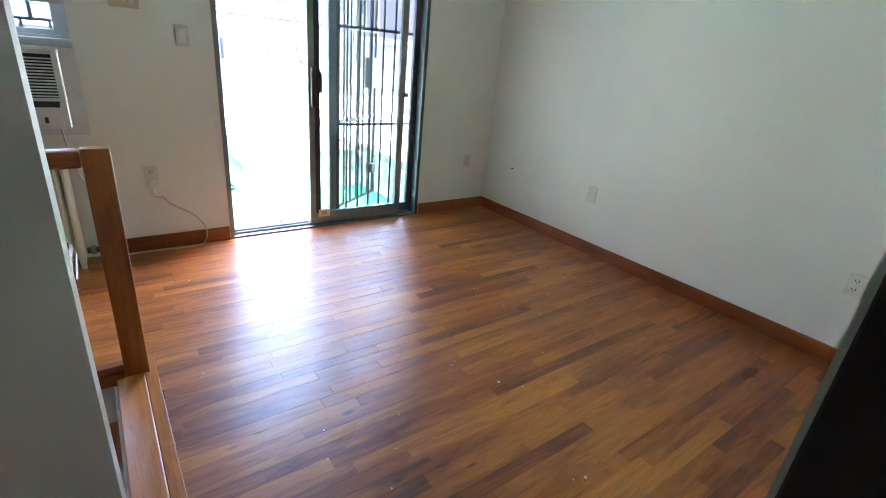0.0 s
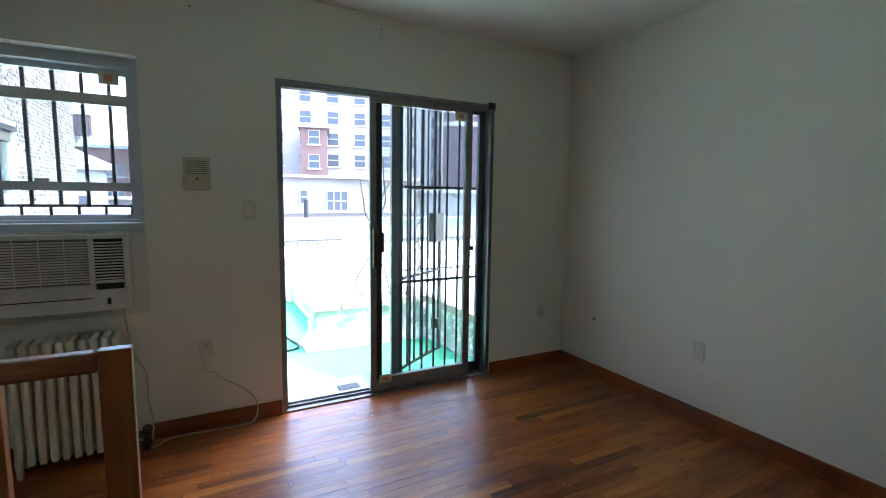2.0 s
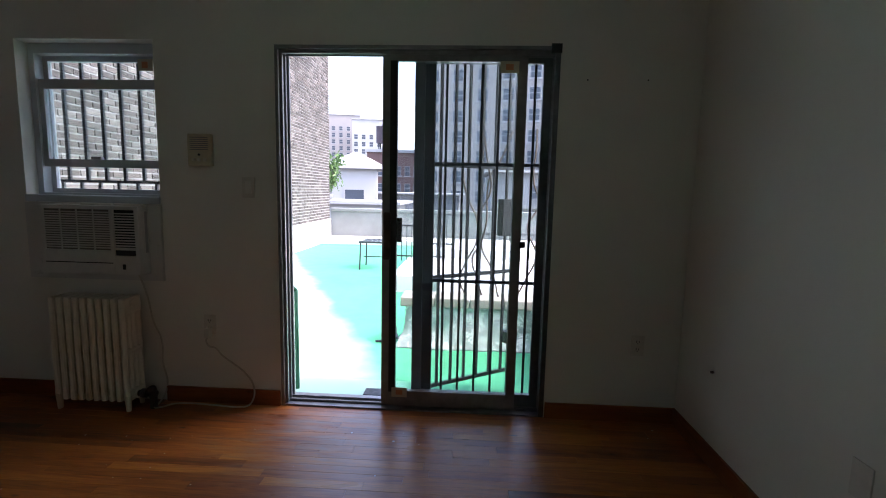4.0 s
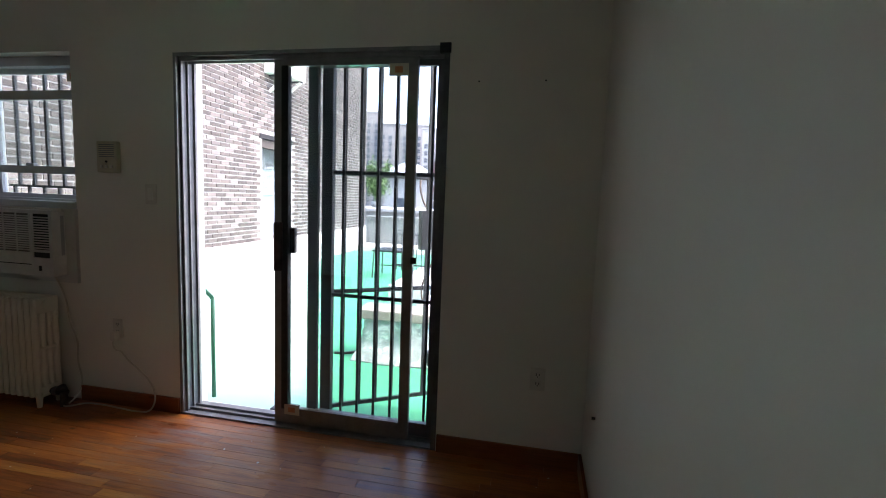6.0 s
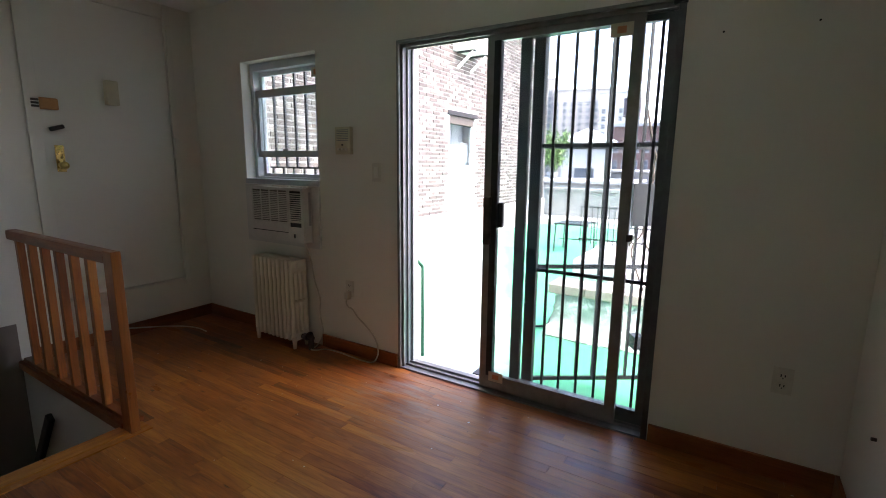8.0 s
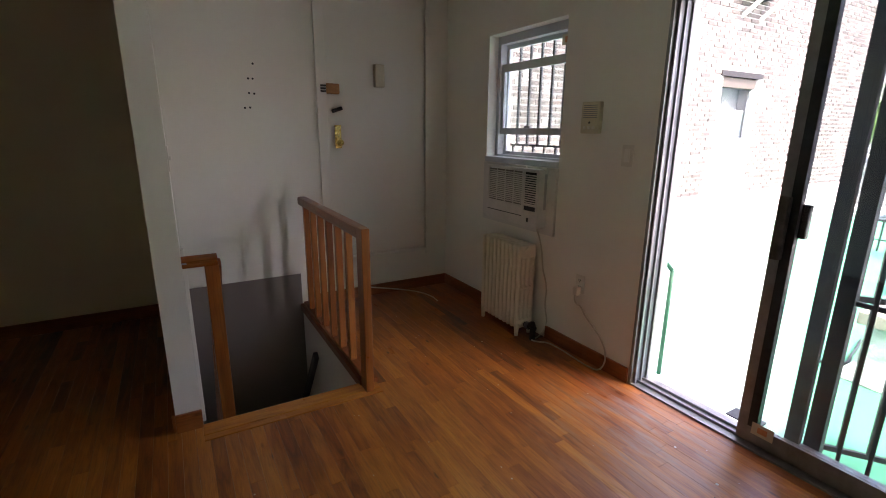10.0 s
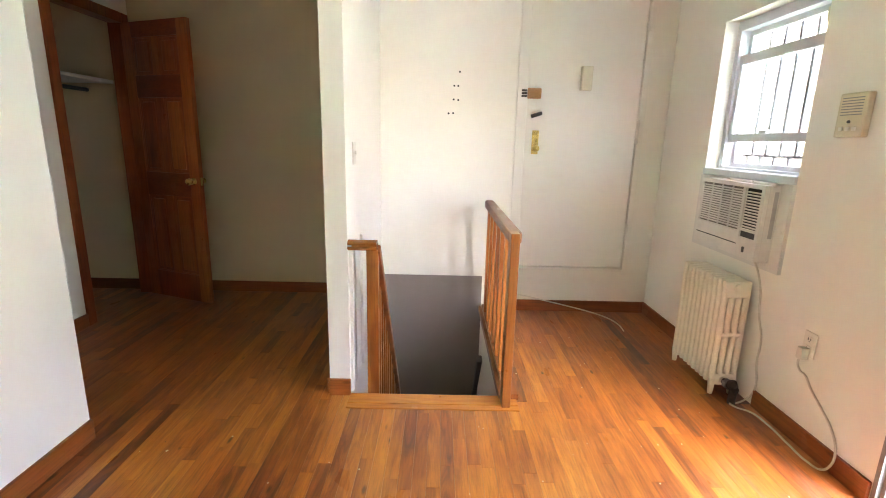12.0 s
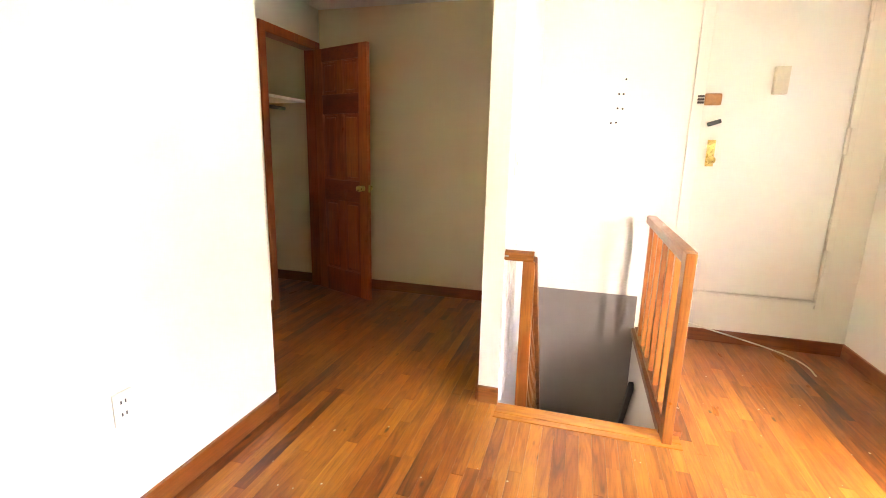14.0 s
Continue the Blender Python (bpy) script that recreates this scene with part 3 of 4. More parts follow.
hung("print", boxes((-0.145, -0.11, YW - 0.002, YW - 0.0003, 1.94, 1.975)), M["sticker_red"], win)

grille = thing("window_bars", "dark iron security bars outside the window", "security bars", (WL, N + T, 1.2))
YB = N + T + 0.05
hung("rail", boxes((WL - 0.05, WR + 0.05, YB - 0.012, YB + 0.012, 1.28, 1.295)), M["iron"], grille)
hung("rail", boxes((WL - 0.05, WR + 0.05, YB - 0.012, YB + 0.012, 1.205, 1.22)), M["iron"], grille)
hung("rail", boxes((WL - 0.05, WR + 0.05, YB - 0.012, YB + 0.012, 2.05, 2.07)), M["iron"], grille)
for i in range(7):
    x = -0.143 - i * 0.1215 + 0.1215
    hung("bar", boxes((x - 0.009, x + 0.009, YB - 0.008, YB + 0.008, 1.295, 2.07)), M["iron"], grille)
    hung("bar", boxes((x - 0.053, x - 0.039, YB - 0.008, YB + 0.008, 1.22, 1.28)), M["iron"], grille)
for x in (WL - 0.045, WR + 0.045):
    hung("bracket", boxes((x - 0.01, x + 0.01, N + T - 0.03, YB, 2.052, 2.068)), M["iron"], grille)
    hung("bracket", boxes((x - 0.01, x + 0.01, N + T - 0.03, YB, 1.281, 1.294)), M["iron"], grille)

# ---- air conditioner and its board ----
bd = solid("filler_board", boxes((WL + 0.004, -0.634, N - 0.02, N + 0.06, 0.725, 1.163), (-0.054, 0.018, N - 0.02, N + 0.06, 0.725, 1.163), (-0.634, -0.054, N - 0.02, N + 0.06, 0.725, 0.766), (-0.634, -0.054, N - 0.02, N + 0.06, 1.158, 1.163)), M["dirty"], "dirty white board filling the window round the air conditioner", "board")
AX0, AX1, AY, AZ0, AZ1 = -0.630, -0.058, 3.25, 0.770, 1.154
ac = thing("air_conditioner", "off-white window air conditioner with louvred front", "air conditioner", (AX0, N, AZ0))
hung("housing", boxes((AX0, AX1, AY + 0.02, N + 0.45, AZ0, AZ1), bevel=0.006), M["ac"], ac)
hung("front_void", boxes((AX0 + 0.02, AX1 - 0.02, AY + 0.012, AY + 0.019, AZ0 + 0.13, AZ1 - 0.02)), M["void"], ac)
GX = -0.226
hung("front_panel", boxes(
    (AX0, AX0 + 0.022, AY, AY + 0.022, AZ0, AZ1), (AX1 - 0.024, AX1, AY, AY + 0.022, AZ0, AZ1), (AX0 + 0.022, AX1 - 0.024, AY, AY + 0.022, AZ1 - 0.022, AZ1),
    (GX, GX + 0.022, AY, AY + 0.022, AZ0 + 0.135, AZ1 - 0.022), (AX0 + 0.022, GX + 0.022, AY, AY + 0.022, AZ0, AZ0 + 0.135), (GX + 0.022, AX1 - 0.024, AY, AY + 0.022, AZ0, AZ0 + 0.106),
    (GX + 0.022, AX1 - 0.024, AY, AY + 0.022, AZ0 + 0.138, AZ0 + 0.152), bevel=0.002), M["ac"], ac)
hung("control_window", boxes((GX + 0.026, AX1 - 0.028, AY + 0.006, AY + 0.014, AZ0 + 0.107, AZ0 + 0.137)), M["black"], ac, "dark control window")
hung("filter_slot", boxes((AX0 + 0.02, GX + 0.01, AY - 0.0015, AY + 0.002, AZ0 + 0.062, AZ0 + 0.067)), M["void"], ac)
for i in range(16):
    z = AZ0 + 0.145 + i * 0.0132
    hung("louvre", boxes((AX0 + 0.022, GX, AY + 0.001, AY + 0.010, z, z + 0.0068)), M["ac"], ac)
# panel behind the louvres; its dark tone paints the shade between them
hung("filter_mesh", boxes((AX0 + 0.022, GX, AY + 0.0102, AY + 0.0118, AZ0 + 0.136, AZ1 - 0.022)), M["filter"], ac, "grey-beige filter panel with the shade behind the louvres in its colour")
for i in range(1, 4):
    x = AX0 + 0.022 + (GX - AX0 - 0.022) * i / 4
    hung("rib", boxes((x - 0.0015, x + 0.0015, AY + 0.0015, AY + 0.0100, AZ0 + 0.137, AZ1 - 0.023)), M["ac"], ac)
for i in range(13):
    z = AZ0 + 0.158 + i * 0.0150
    hung("louvre", boxes((GX + 0.022, AX1 - 0.024, AY + 0.003, AY + 0.014, z, z + 0.0065)), M["ac"], ac)
hung("side_vent", boxes((AX1 - 0.001, AX1 + 0.0015, AY + 0.05, AY + 0.07, AZ0 + 0.12, AZ1 - 0.03)), M["grille"], ac)
hung("switch_cap", boxes((AX1 - 0.10, AX1 - 0.085, AY - 0.006, AY + 0.001, AZ0 + 0.03, AZ0 + 0.06), bevel=0.003), M["black"], ac)
for x0, x1, z in ((-0.42, -0.24, 1.146), (-0.22, -0.05, 1.146)):
    solid("paper_roll", tube(bmesh.new(), (x0, N - 0.045, z + 0.010), (x1, N - 0.052, z + 0.010), 0.011), M["cream_plastic"], "thin white rolled strip lying on the air conditioner", "strip", smooth=True)

# ---- radiator ----
rad = thing("radiator", "old cream-painted cast iron column radiator", "radiator", (-0.33, 3.25, 0))
RY0, RY1 = 3.165, 3.315


def section():
    bm = bmesh.new()
    for y, r in ((RY0 + 0.0175, 0.0172), (RY0 + 0.056, 0.0158), (RY0 + 0.094, 0.0158), (RY1 - 0.0175, 0.0172)):
        tube(bm, (0, y, 0.09), (0, y, 0.61), r, 10)
    for z0, z1 in ((0.055, 0.125), (0.335, 0.362), (0.555, 0.650)):
        box(bm, -0.0162, 0.0162, RY0 + 0.003, RY1 - 0.003, z0, z1, 0.0125)
    tube(bm, (-0.025, 3.24, 0.615), (0.025, 3.24, 0.615), 0.024, 12)
    tube(bm, (-0.025, 3.24, 0.085), (0.025, 3.24, 0.085), 0.024, 12)
    bmesh.ops.translate(bm, vec=(0, -3.25, 0), verts=bm.verts)
    return mesh_of("section", bm, M["enamel"], False)


sec = section()
for i in range(10):
    ob = new("section", sec)
    ob.parent, ob.location = rad, ((i - 4.5) * 0.0449, 0, 0)
for x in (-0.533, -0.128):
    for y in (RY0 + 0.02, RY1 - 0.02):
        hung("foot", tube(bmesh.new(), (x, y, 0), (x, y, 0.09), 0.013, 10, 0.02), M["enamel"], rad, smooth=True)
vb = tubes(((-0.11, 3.24, 0.085), (0.0, 3.24, 0.085), 0.018), ((-0.02, 3.24, 0.0), (-0.02, 3.24, 0.10), 0.020))
hung("valve", vb, M["rust"], rad, "blackened steam valve", True)
hung("valve_wheel", tube(bmesh.new(), (-0.02, 3.235, 0.10), (-0.018, 3.225, 0.122), 0.024, 14), M["rust"], rad, "", True)
hung("union_nut", tube(bmesh.new(), (-0.085, 3.24, 0.085), (-0.06, 3.24, 0.085), 0.028, 6), M["alu"], rad)

# ---- things on the north wall ----
ic = thing("intercom", "ivory wall intercom with speaker slots and buttons", "intercom", (0.265, N, 1.47))
hung("case", boxes((0.200, 0.334, N - 0.03, N, 1.383, 1.558), bevel=0.006), M["ivory"], ic)
for i in range(7):
    z = 1.47 + i * 0.011
    hung("speaker_slot", boxes((0.216, 0.318, N - 0.0312, N - 0.0295, z, z + 0.004)), M["pot"], ic)
for i in range(3):
    hung("button", boxes((0.226 + i * 0.032, 0.244 + i * 0.032, N - 0.037, N - 0.03, 1.408, 1.424), bevel=0.002), M["cream_plastic"], ic)
hung("call_button", tube(bmesh.new(), (0.267, N - 0.036, 1.444), (0.267, N - 0.03, 1.444), 0.006, 10), M["black"], ic)


def plate(name, c, axis, w, h, kind, label, cat):
    """A wall plate: axis 0 on a wall facing along y, 1 along x."""
    t = thing(name, label, cat, c)
    x, y, z = c

    def pb(u0, u1, v0, v1, d0, d1, bev=0.0):
        if axis == 0:
            return boxes((x + u0, x + u1, y - d1, y - d0, z + v0, z + v1), bevel=bev)
        return boxes((x - d1, x - d0, y + u0, y + u1, z + v0, z + v1), bevel=bev)
    hung("cover_plate", pb(-w / 2, w / 2, -h / 2, h / 2, 0, 0.006, 0.002), M["cream_plastic"], t)
    if kind == "outlet":
        for s in (-0.022, 0.022):
            hung("socket", pb(-0.017, 0.017, s - 0.015, s + 0.015, 0.005, 0.008, 0.002), M["cream_plastic"], t)
            for u, v, hh in ((-0.007, 0.003, 0.006), (0.007, 0.003, 0.005), (0.0, -0.008, 0.003)):
                hung("slot", pb(u - 0.002, u + 0.002, s + v - hh, s + v + hh, 0.0075, 0.0088), M["black"], t)
    if kind == "switch":
        hung("rocker", pb(-0.017, 0.017, -0.034, 0.034, 0.005, 0.010, 0.002), M["trim"], t)
    return t


plate("light_switch", (0.528, N, 1.271), 0, 0.072, 0.115, "switch", "cream rocker light switch on the wall", "light switch")
plate("power_outlet", (0.274, N, 0.475), 0, 0.07, 0.115, "outlet", "cream wall outlet with a plug in it", "outlet")
plate("power_outlet", (2.715, N, 0.445), 0, 0.072, 0.115, "outlet", "cream double wall outlet near the corner", "outlet")
plate("power_outlet", (E, 0.535, 0.434), 1, 0.072, 0.115, "outlet", "white double wall outlet above the baseboard", "outlet")
plate("blank_plate", (E, 2.13, 0.447), 1, 0.075, 0.118, "blank", "painted-over blank wall plate", "wall plate")
so = thing("power_outlet", "white double wall outlet low on the partition", "outlet", (1.168, S, 0.455))
hung("cover_plate", boxes((1.133, 1.203, S, S + 0.006, 0.397, 0.513), bevel=0.002), M["cream_plastic"], so)
for s in (0.433, 0.477):
    for u in (-0.008, 0.008):
        hung("slot", boxes((1.168 + u - 0.0025, 1.168 + u + 0.0025, S + 0.0058, S + 0.0072, s - 0.006, s + 0.006)), M["black"], so)
sp = thing("light_switch", "white light switch on the stair partition", "light switch", (-0.26, PY1, 1.257))
hung("cover_plate", boxes((-0.295, -0.225, PY1, PY1 + 0.006, 1.20, 1.315), bevel=0.002), M["cream_plastic"], sp)
hung("toggle", boxes((-0.265, -0.255, PY1 + 0.006, PY1 + 0.016, 1.25, 1.27), bevel=0.002), M["cream_plastic"], sp)

for x, z in ((2.360, 1.867), (2.670, 1.868), (0.265, 2.403), (0.265, 2.350), (1.340, 2.411), (1.340, 2.358), (2.363, 2.425), (2.363, 2.369)):
    solid("screw_hole", tube(bmesh.new(), (x, N - 0.0025, z), (x, N + 0.004, z), 0.0042, 8), M["black"], "small dark screw hole in the wall", "screw hole", group="holes in the north wall")
solid("pipe_stub", tubes(((E - 0.014, 2.982, 0.445), (E + 0.01, 2.982, 0.445), 0.006)), M["rust"], "short dark cable stub sticking out of the wall", "cable stub")

# plug and cords
solid("plug", boxes((0.257, 0.290, N - 0.045, N - 0.0088, 0.405, 0.46), bevel=0.006), M["cream_plastic"], "cream three-pin plug in the wall outlet", "plug")
cord("trailing_cable", [(0.272, N - 0.03, 0.41), (0.262, N - 0.03, 0.385), (0.280, N - 0.028, 0.350), (0.310, N - 0.028, 0.345), (0.353, N - 0.022, 0.295), (0.426, N - 0.022, 0.243), (0.490, N - 0.022, 0.190), (0.535, N - 0.026, 0.115), (0.532, N - 0.035, 0.040), (0.506, N - 0.045, 0.008), (0.456, N - 0.060, 0.006), (0.327, N - 0.055, 0.006), (0.171, N - 0.045, 0.006), (0.070, N - 0.060, 0.006), (0.021, N - 0.110, 0.006), (-0.008, N - 0.118, 0.008), (-0.012, N - 0.070, 0.012), (0.001, N - 0.014, 0.078), (-0.018, N - 0.010, 0.245), (-0.018, N - 0.010, 0.373), (-0.060, N - 0.010, 0.478), (-0.092, N - 0.012, 0.640), (-0.100, N - 0.055, 0.760), (-0.100, N - 0.070, 0.782)], 0.0048, M["cord"], "cream electric flex of the air conditioner trailing on the floor", "cable")
cord("white_cable", [(W + 0.024, 2.25, 0.150), (W + 0.025, 2.33, 0.136), (W + 0.026, 2.52, 0.095), (-1.355, 2.734, 0.050), (-1.31, 2.88, 0.026), (-1.235, 2.985, 0.011), (-1.11, 3.035, 0.006), (-0.977, 3.03, 0.006)], 0.005, M["cream_plastic"], "loose white cable leaning on the baseboard and lying on the floor", "cable")

# ---- railing on the north side of the stairwell ----
rl = thing("stair_railing", "varnished pine stair railing with square balusters", "railing", (-0.01, 2.037, 0))
RYC = 2.037
hung("newel_post", boxes((-0.013, 0.070, RYC - 0.036, RYC + 0.008, 0.0, 0.912), bevel=0.004), M["pine_z"], rl)
hung("handrail", boxes((-1.305, -0.013, RYC - 0.032, RYC + 0.032, 0.845, 0.905), bevel=0.014), M["pine_x"], rl)
hung("bottom_rail", boxes((-1.36, -0.013, RYC - 0.02, RYC + 0.02, 0.03, 0.055), bevel=0.004), M["base_x"], rl)
for i in range(6):
    x = -1.19 + i * 0.188
    hung("baluster", boxes((x - 0.019, x + 0.019, RYC - 0.019, RYC + 0.019, 0.055, 0.847), bevel=0.003), M["pine_z"], rl)

# ---- railing on the south side, going down with the stair ----
r2 = thing("stair_handrail", "varnished pine handrail and balusters descending the stair", "railing", (-0.07, 1.33, 0))
rb_ = boxes((-0.100, -0.046, PY1, 1.352, 0.787, 0.822), bevel=0.005)
for dx, dz, r in ((-0.092, 0.822, 0.012), (-0.073, 0.825, 0.013), (-0.054, 0.822, 0.012), (-0.102, 0.800, 0.007), (-0.044, 0.800, 0.007)):
    tube(rb_, (dx, PY1, dz), (dx, 1.352, dz), r, 12)
hung("return_rail", rb_, M["pine_gloss"], r2, "moulded glossy handrail end")
hung("newel_post", boxes((-0.106, -0.062, 1.297, 1.357, -0.04, 0.788), bevel=0.004), M["pine_z"], r2)
hung("handrail", bar((-0.078, 1.340, 0.795), (-1.39, 1.340, -0.776), 0.055, 0.05, 0.010), M["pine_x"], r2)
for i in range(11):
    x = -0.168 - i * 0.112
    zt = 0.795 + (x + 0.078) * 1.1978
    zb = zt - 0.93
    hung("baluster", boxes((x - 0.019, x + 0.019, 1.307, 1.343, zb, zt), bevel=0.003), M["pine_z"], r2)
hung("bracket_pin", tube(bmesh.new(), (-0.052, PY1 - 0.004, 0.81), (-0.052, PY1 + 0.02, 0.81), 0.008, 8), M["alu"], r2)
solid("wall_handrail", bar((-0.90, WELL_N - 0.04, -0.20), (-1.40, WELL_N - 0.04, -0.86), 0.035, 0.06, 0.01), M["brown_and_shade"], "dark wooden handrail low on the stairwell wall", "handrail")

# ---- closet door, shelf and rod ----
cd = thing("closet_door", "red-brown six-panel wooden closet door standing open", "door", (-1.345, SC + 0.03, 0))
LX0, LX1, LY0, LY1, LH = -1.38, -1.345, SC + 0.03, SC + 0.69, 2.14
hung("slab_core", boxes((LX0 + 0.010, LX1 - 0.010, LY0 + 0.01, LY1 - 0.01, 0.02, LH - 0.01)), M["mahog"], cd)
for y0, y1 in ((LY0, LY0 + 0.10), (LY1 - 0.10, LY1)):
    hung("stile", boxes((LX0, LX1, y0, y1, 0.012, LH), bevel=0.003), M["mahog"], cd)
mid = ((LY0 + 0.10, (LY0 + LY1) / 2 - 0.035), ((LY0 + LY1) / 2 + 0.035, LY1 - 0.10))
for z0, z1 in ((0.012, 0.23), (0.86, 1.04), (1.60, 1.76), (LH - 0.11, LH)):
    hung("rail", boxes((LX0, LX1, LY0 + 0.10, LY1 - 0.10, z0, z1), bevel=0.003), M["mahog" if z0 < 0.1 else "mahog_rail"], cd)
for z0, z1 in ((0.23, 0.86), (1.04, 1.60), (1.76, LH - 0.11)):
    hung("muntin", boxes((LX0, LX1, (LY0 + LY1) / 2 - 0.035, (LY0 + LY1) / 2 + 0.035, z0, z1), bevel=0.003), M["mahog"], cd)
for z0, z1 in ((0.23, 0.86), (1.04, 1.60), (1.76, LH - 0.11)):
    for a, b in mid:
        hung("raised_panel", boxes((LX0 + 0.003, LX1 - 0.003, a + 0.030, b - 0.030, z0 + 0.030, z1 - 0.030), bevel=0.007), M["mahog"], cd)
        hung("moulding", boxes((LX0 + 0.006, LX1 - 0.006, a, a + 0.010, z0, z1), (LX0 + 0.006, LX1 - 0.006, b - 0.010, b, z0, z1), (LX0 + 0.006, LX1 - 0.006, a + 0.010, b - 0.010, z0, z0 + 0.010), (LX0 + 0.006, LX1 - 0.006, a + 0.010, b - 0.010, z1 - 0.010, z1)), M["mahog"], cd)
kb = bmesh.new()
for sx in (-1, 1):
    xx = LX1 if sx > 0 else LX0
    tube(kb, (xx, LY1 - 0.06, 0.985), (xx + sx * 0.035, LY1 - 0.06, 0.985), 0.010)
    tube(kb, (xx, LY1 - 0.06, 0.985), (xx + sx * 0.006, LY1 - 0.06, 0.985), 0.028, 16)
    bmesh.ops.create_uvsphere(kb, u_segments=16, v_segments=10, radius=0.026, matrix=Matrix.Translation((xx + sx * 0.045, LY1 - 0.06, 0.985)))
hung("knob", kb, M["brass"], cd, "brass door knob", True)
cd_pose = pose(-1.598, SC + 0.025, 0, 0, 0, -21.3)
hung("latch_plate", boxes((LX0 + 0.008, LX1 - 0.008, LY1 - 0.001, LY1 + 0.002, 0.955, 1.015)), M["brass"], cd, "brass latch plate")
cd.matrix_basis = cd_pose
solid("closet_shelf", boxes((W2, -0.62, -1.5, -0.97, 1.715, 1.74), bevel=0.002), M["shelf"], "white painted closet shelf", "shelf")
solid("closet_rod", tubes(((W2, -1.19, 1.665), (-0.62, -1.19, 1.665), 0.016)), M["iron"], "dark metal clothes rod under the shelf", "clothes rod", smooth=True)

# ---- paint flakes and specks on the floor ----
rng = random.Random(5)


def flake(r, i):
    bm = bmesh.new()
    bmesh.ops.create_icosphere(bm, subdivisions=1, radius=r)
    for v in bm.verts:
        v.co.x *= 0.7 + rng.random()
        v.co.y *= 0.4 + rng.random()
        v.co.z *= 0.25
    return mesh_of("flake", bm, M["debris"] if i else M["black"])


flakes = [flake(0.0042, 1), flake(0.006, 1), flake(0.0045, 0)]
for k in range(120):
    x, y = rng.uniform(0.2, 2.85), rng.uniform(0.3, 3.25)
    if k < 26:
        x, y = rng.uniform(-0.9, 0.7), rng.uniform(2.1, 3.1)
    if 1.75 < x and y < 1.3 and k % 3:
        y += 0.9
    s = rng.uniform(0.35, 1.05)
    f = tagged(new("paint_flake", flakes[0 if k % 5 else (1 if k % 2 else 2)]), "tiny dry paint flake lying on the floor", "paint flake", "flakes on the floor")
    f.matrix_basis = pose(x, y, 0.0012, 0, 0, rng.uniform(0, 360)) @ Matrix.Scale(s, 4)

# ---- roof terrace ----
solid("ground", boxes((-900, 900, -900, 1600, -16.4, -16.0)), M["street"], "far grey city ground", "ground", "structure")
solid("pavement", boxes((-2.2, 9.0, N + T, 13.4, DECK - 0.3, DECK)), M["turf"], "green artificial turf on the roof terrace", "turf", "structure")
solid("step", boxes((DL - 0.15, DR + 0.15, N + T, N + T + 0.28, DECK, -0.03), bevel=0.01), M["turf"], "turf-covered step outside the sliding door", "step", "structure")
BX = -2.0
nb = thing("neighbour_building", "weathered brick side wall of the next house", "building", (BX, 8, DECK))
WY0, WY1, WZ0, WZ1 = 8.39, 9.33, 0.50, 2.20
hung("wall", boxes((BX - 0.5, BX - 0.012, 2.6, WY0, -16, 7.2), (BX - 0.5, BX - 0.012, WY1, 13.3, -16, 7.2), (BX - 0.5, BX - 0.012, WY0, WY1, -16, WZ0), (BX - 0.5, BX - 0.012, WY0, WY1, WZ1, 7.2)), M["mortar"], nb)
hung("render_band", boxes((BX - 0.01, BX + 0.035, 3.6, 13.3, DECK, 0.46), bevel=0.006), M["whitewash"], nb, "whitewashed band at the foot of the wall")
nw = hung("window", boxes((BX - 0.10, BX - 0.05, WY0, WY0 + 0.07, WZ0, WZ1), (BX - 0.10, BX - 0.05, WY1 - 0.07, WY1, WZ0, WZ1), (BX - 0.10, BX - 0.05, WY0 + 0.07, WY1 - 0.07, WZ1 - 0.07, WZ1), (BX - 0.10, BX - 0.05, WY0 + 0.07, WY1 - 0.07, WZ0, WZ0 + 0.06), (BX - 0.10, BX - 0.05, WY0 + 0.07, WY1 - 0.07, 1.25, 1.31)), M["blue_frame"], nb, "pale blue-grey sash window")
for z0, z1 in ((WZ0 + 0.06, 1.25), (1.31, WZ1 - 0.07)):
    hung("pane", boxes((BX - 0.085, BX - 0.075, WY0 + 0.07, WY1 - 0.07, z0, z1)), M["frost"] if z0 < 1 else M["glass"], nb, "frosted lower pane" if z0 < 1 else "")
hung("room_blind", boxes((BX - 0.16, BX - 0.15, WY0, WY1, WZ0 + 0.05, 1.72)), M["blind"], nb, "window blind coloured pale blue for the sky reflected in the pane")
hung("room_shade", boxes((BX - 0.30, BX - 0.29, WY0 - 0.2, WY1 + 0.2, WZ0 - 0.1, WZ1 + 0.1)), M["blue_frame"], nb)
hung("blind_rail", boxes((BX - 0.15, BX - 0.13, WY0 + 0.07, WY1 - 0.07, 1.70, 1.74)), M["far_white"], nb)
hung("dark_box", boxes((BX - 0.13, BX - 0.03, WY0 + 0.02, WY1 - 0.02, WZ1 - 0.15, WZ1 - 0.005), bevel=0.01), M["brown_and_shade"], nb, "dark box under the lintel")
hung("lintel", boxes((BX - 0.10, BX + 0.015, WY0 - 0.08, WY1 + 0.08, WZ1, WZ1 + 0.08)), M["black"], nb, "dark steel lintel")
hung("sill", boxes((BX - 0.10, BX + 0.05, WY0 - 0.06, WY1 + 0.06, WZ0 - 0.05, WZ0)), M["far_white"], nb)
oa = thing("outdoor_air_conditioner", "white air conditioner case bracketed to the brick wall", "air conditioner", (BX, 8.9, 3.3))
hung("case", boxes((BX - 0.02, BX + 0.34, 8.46, 9.26, 3.30, 3.72), bevel=0.02), M["ac"], oa)
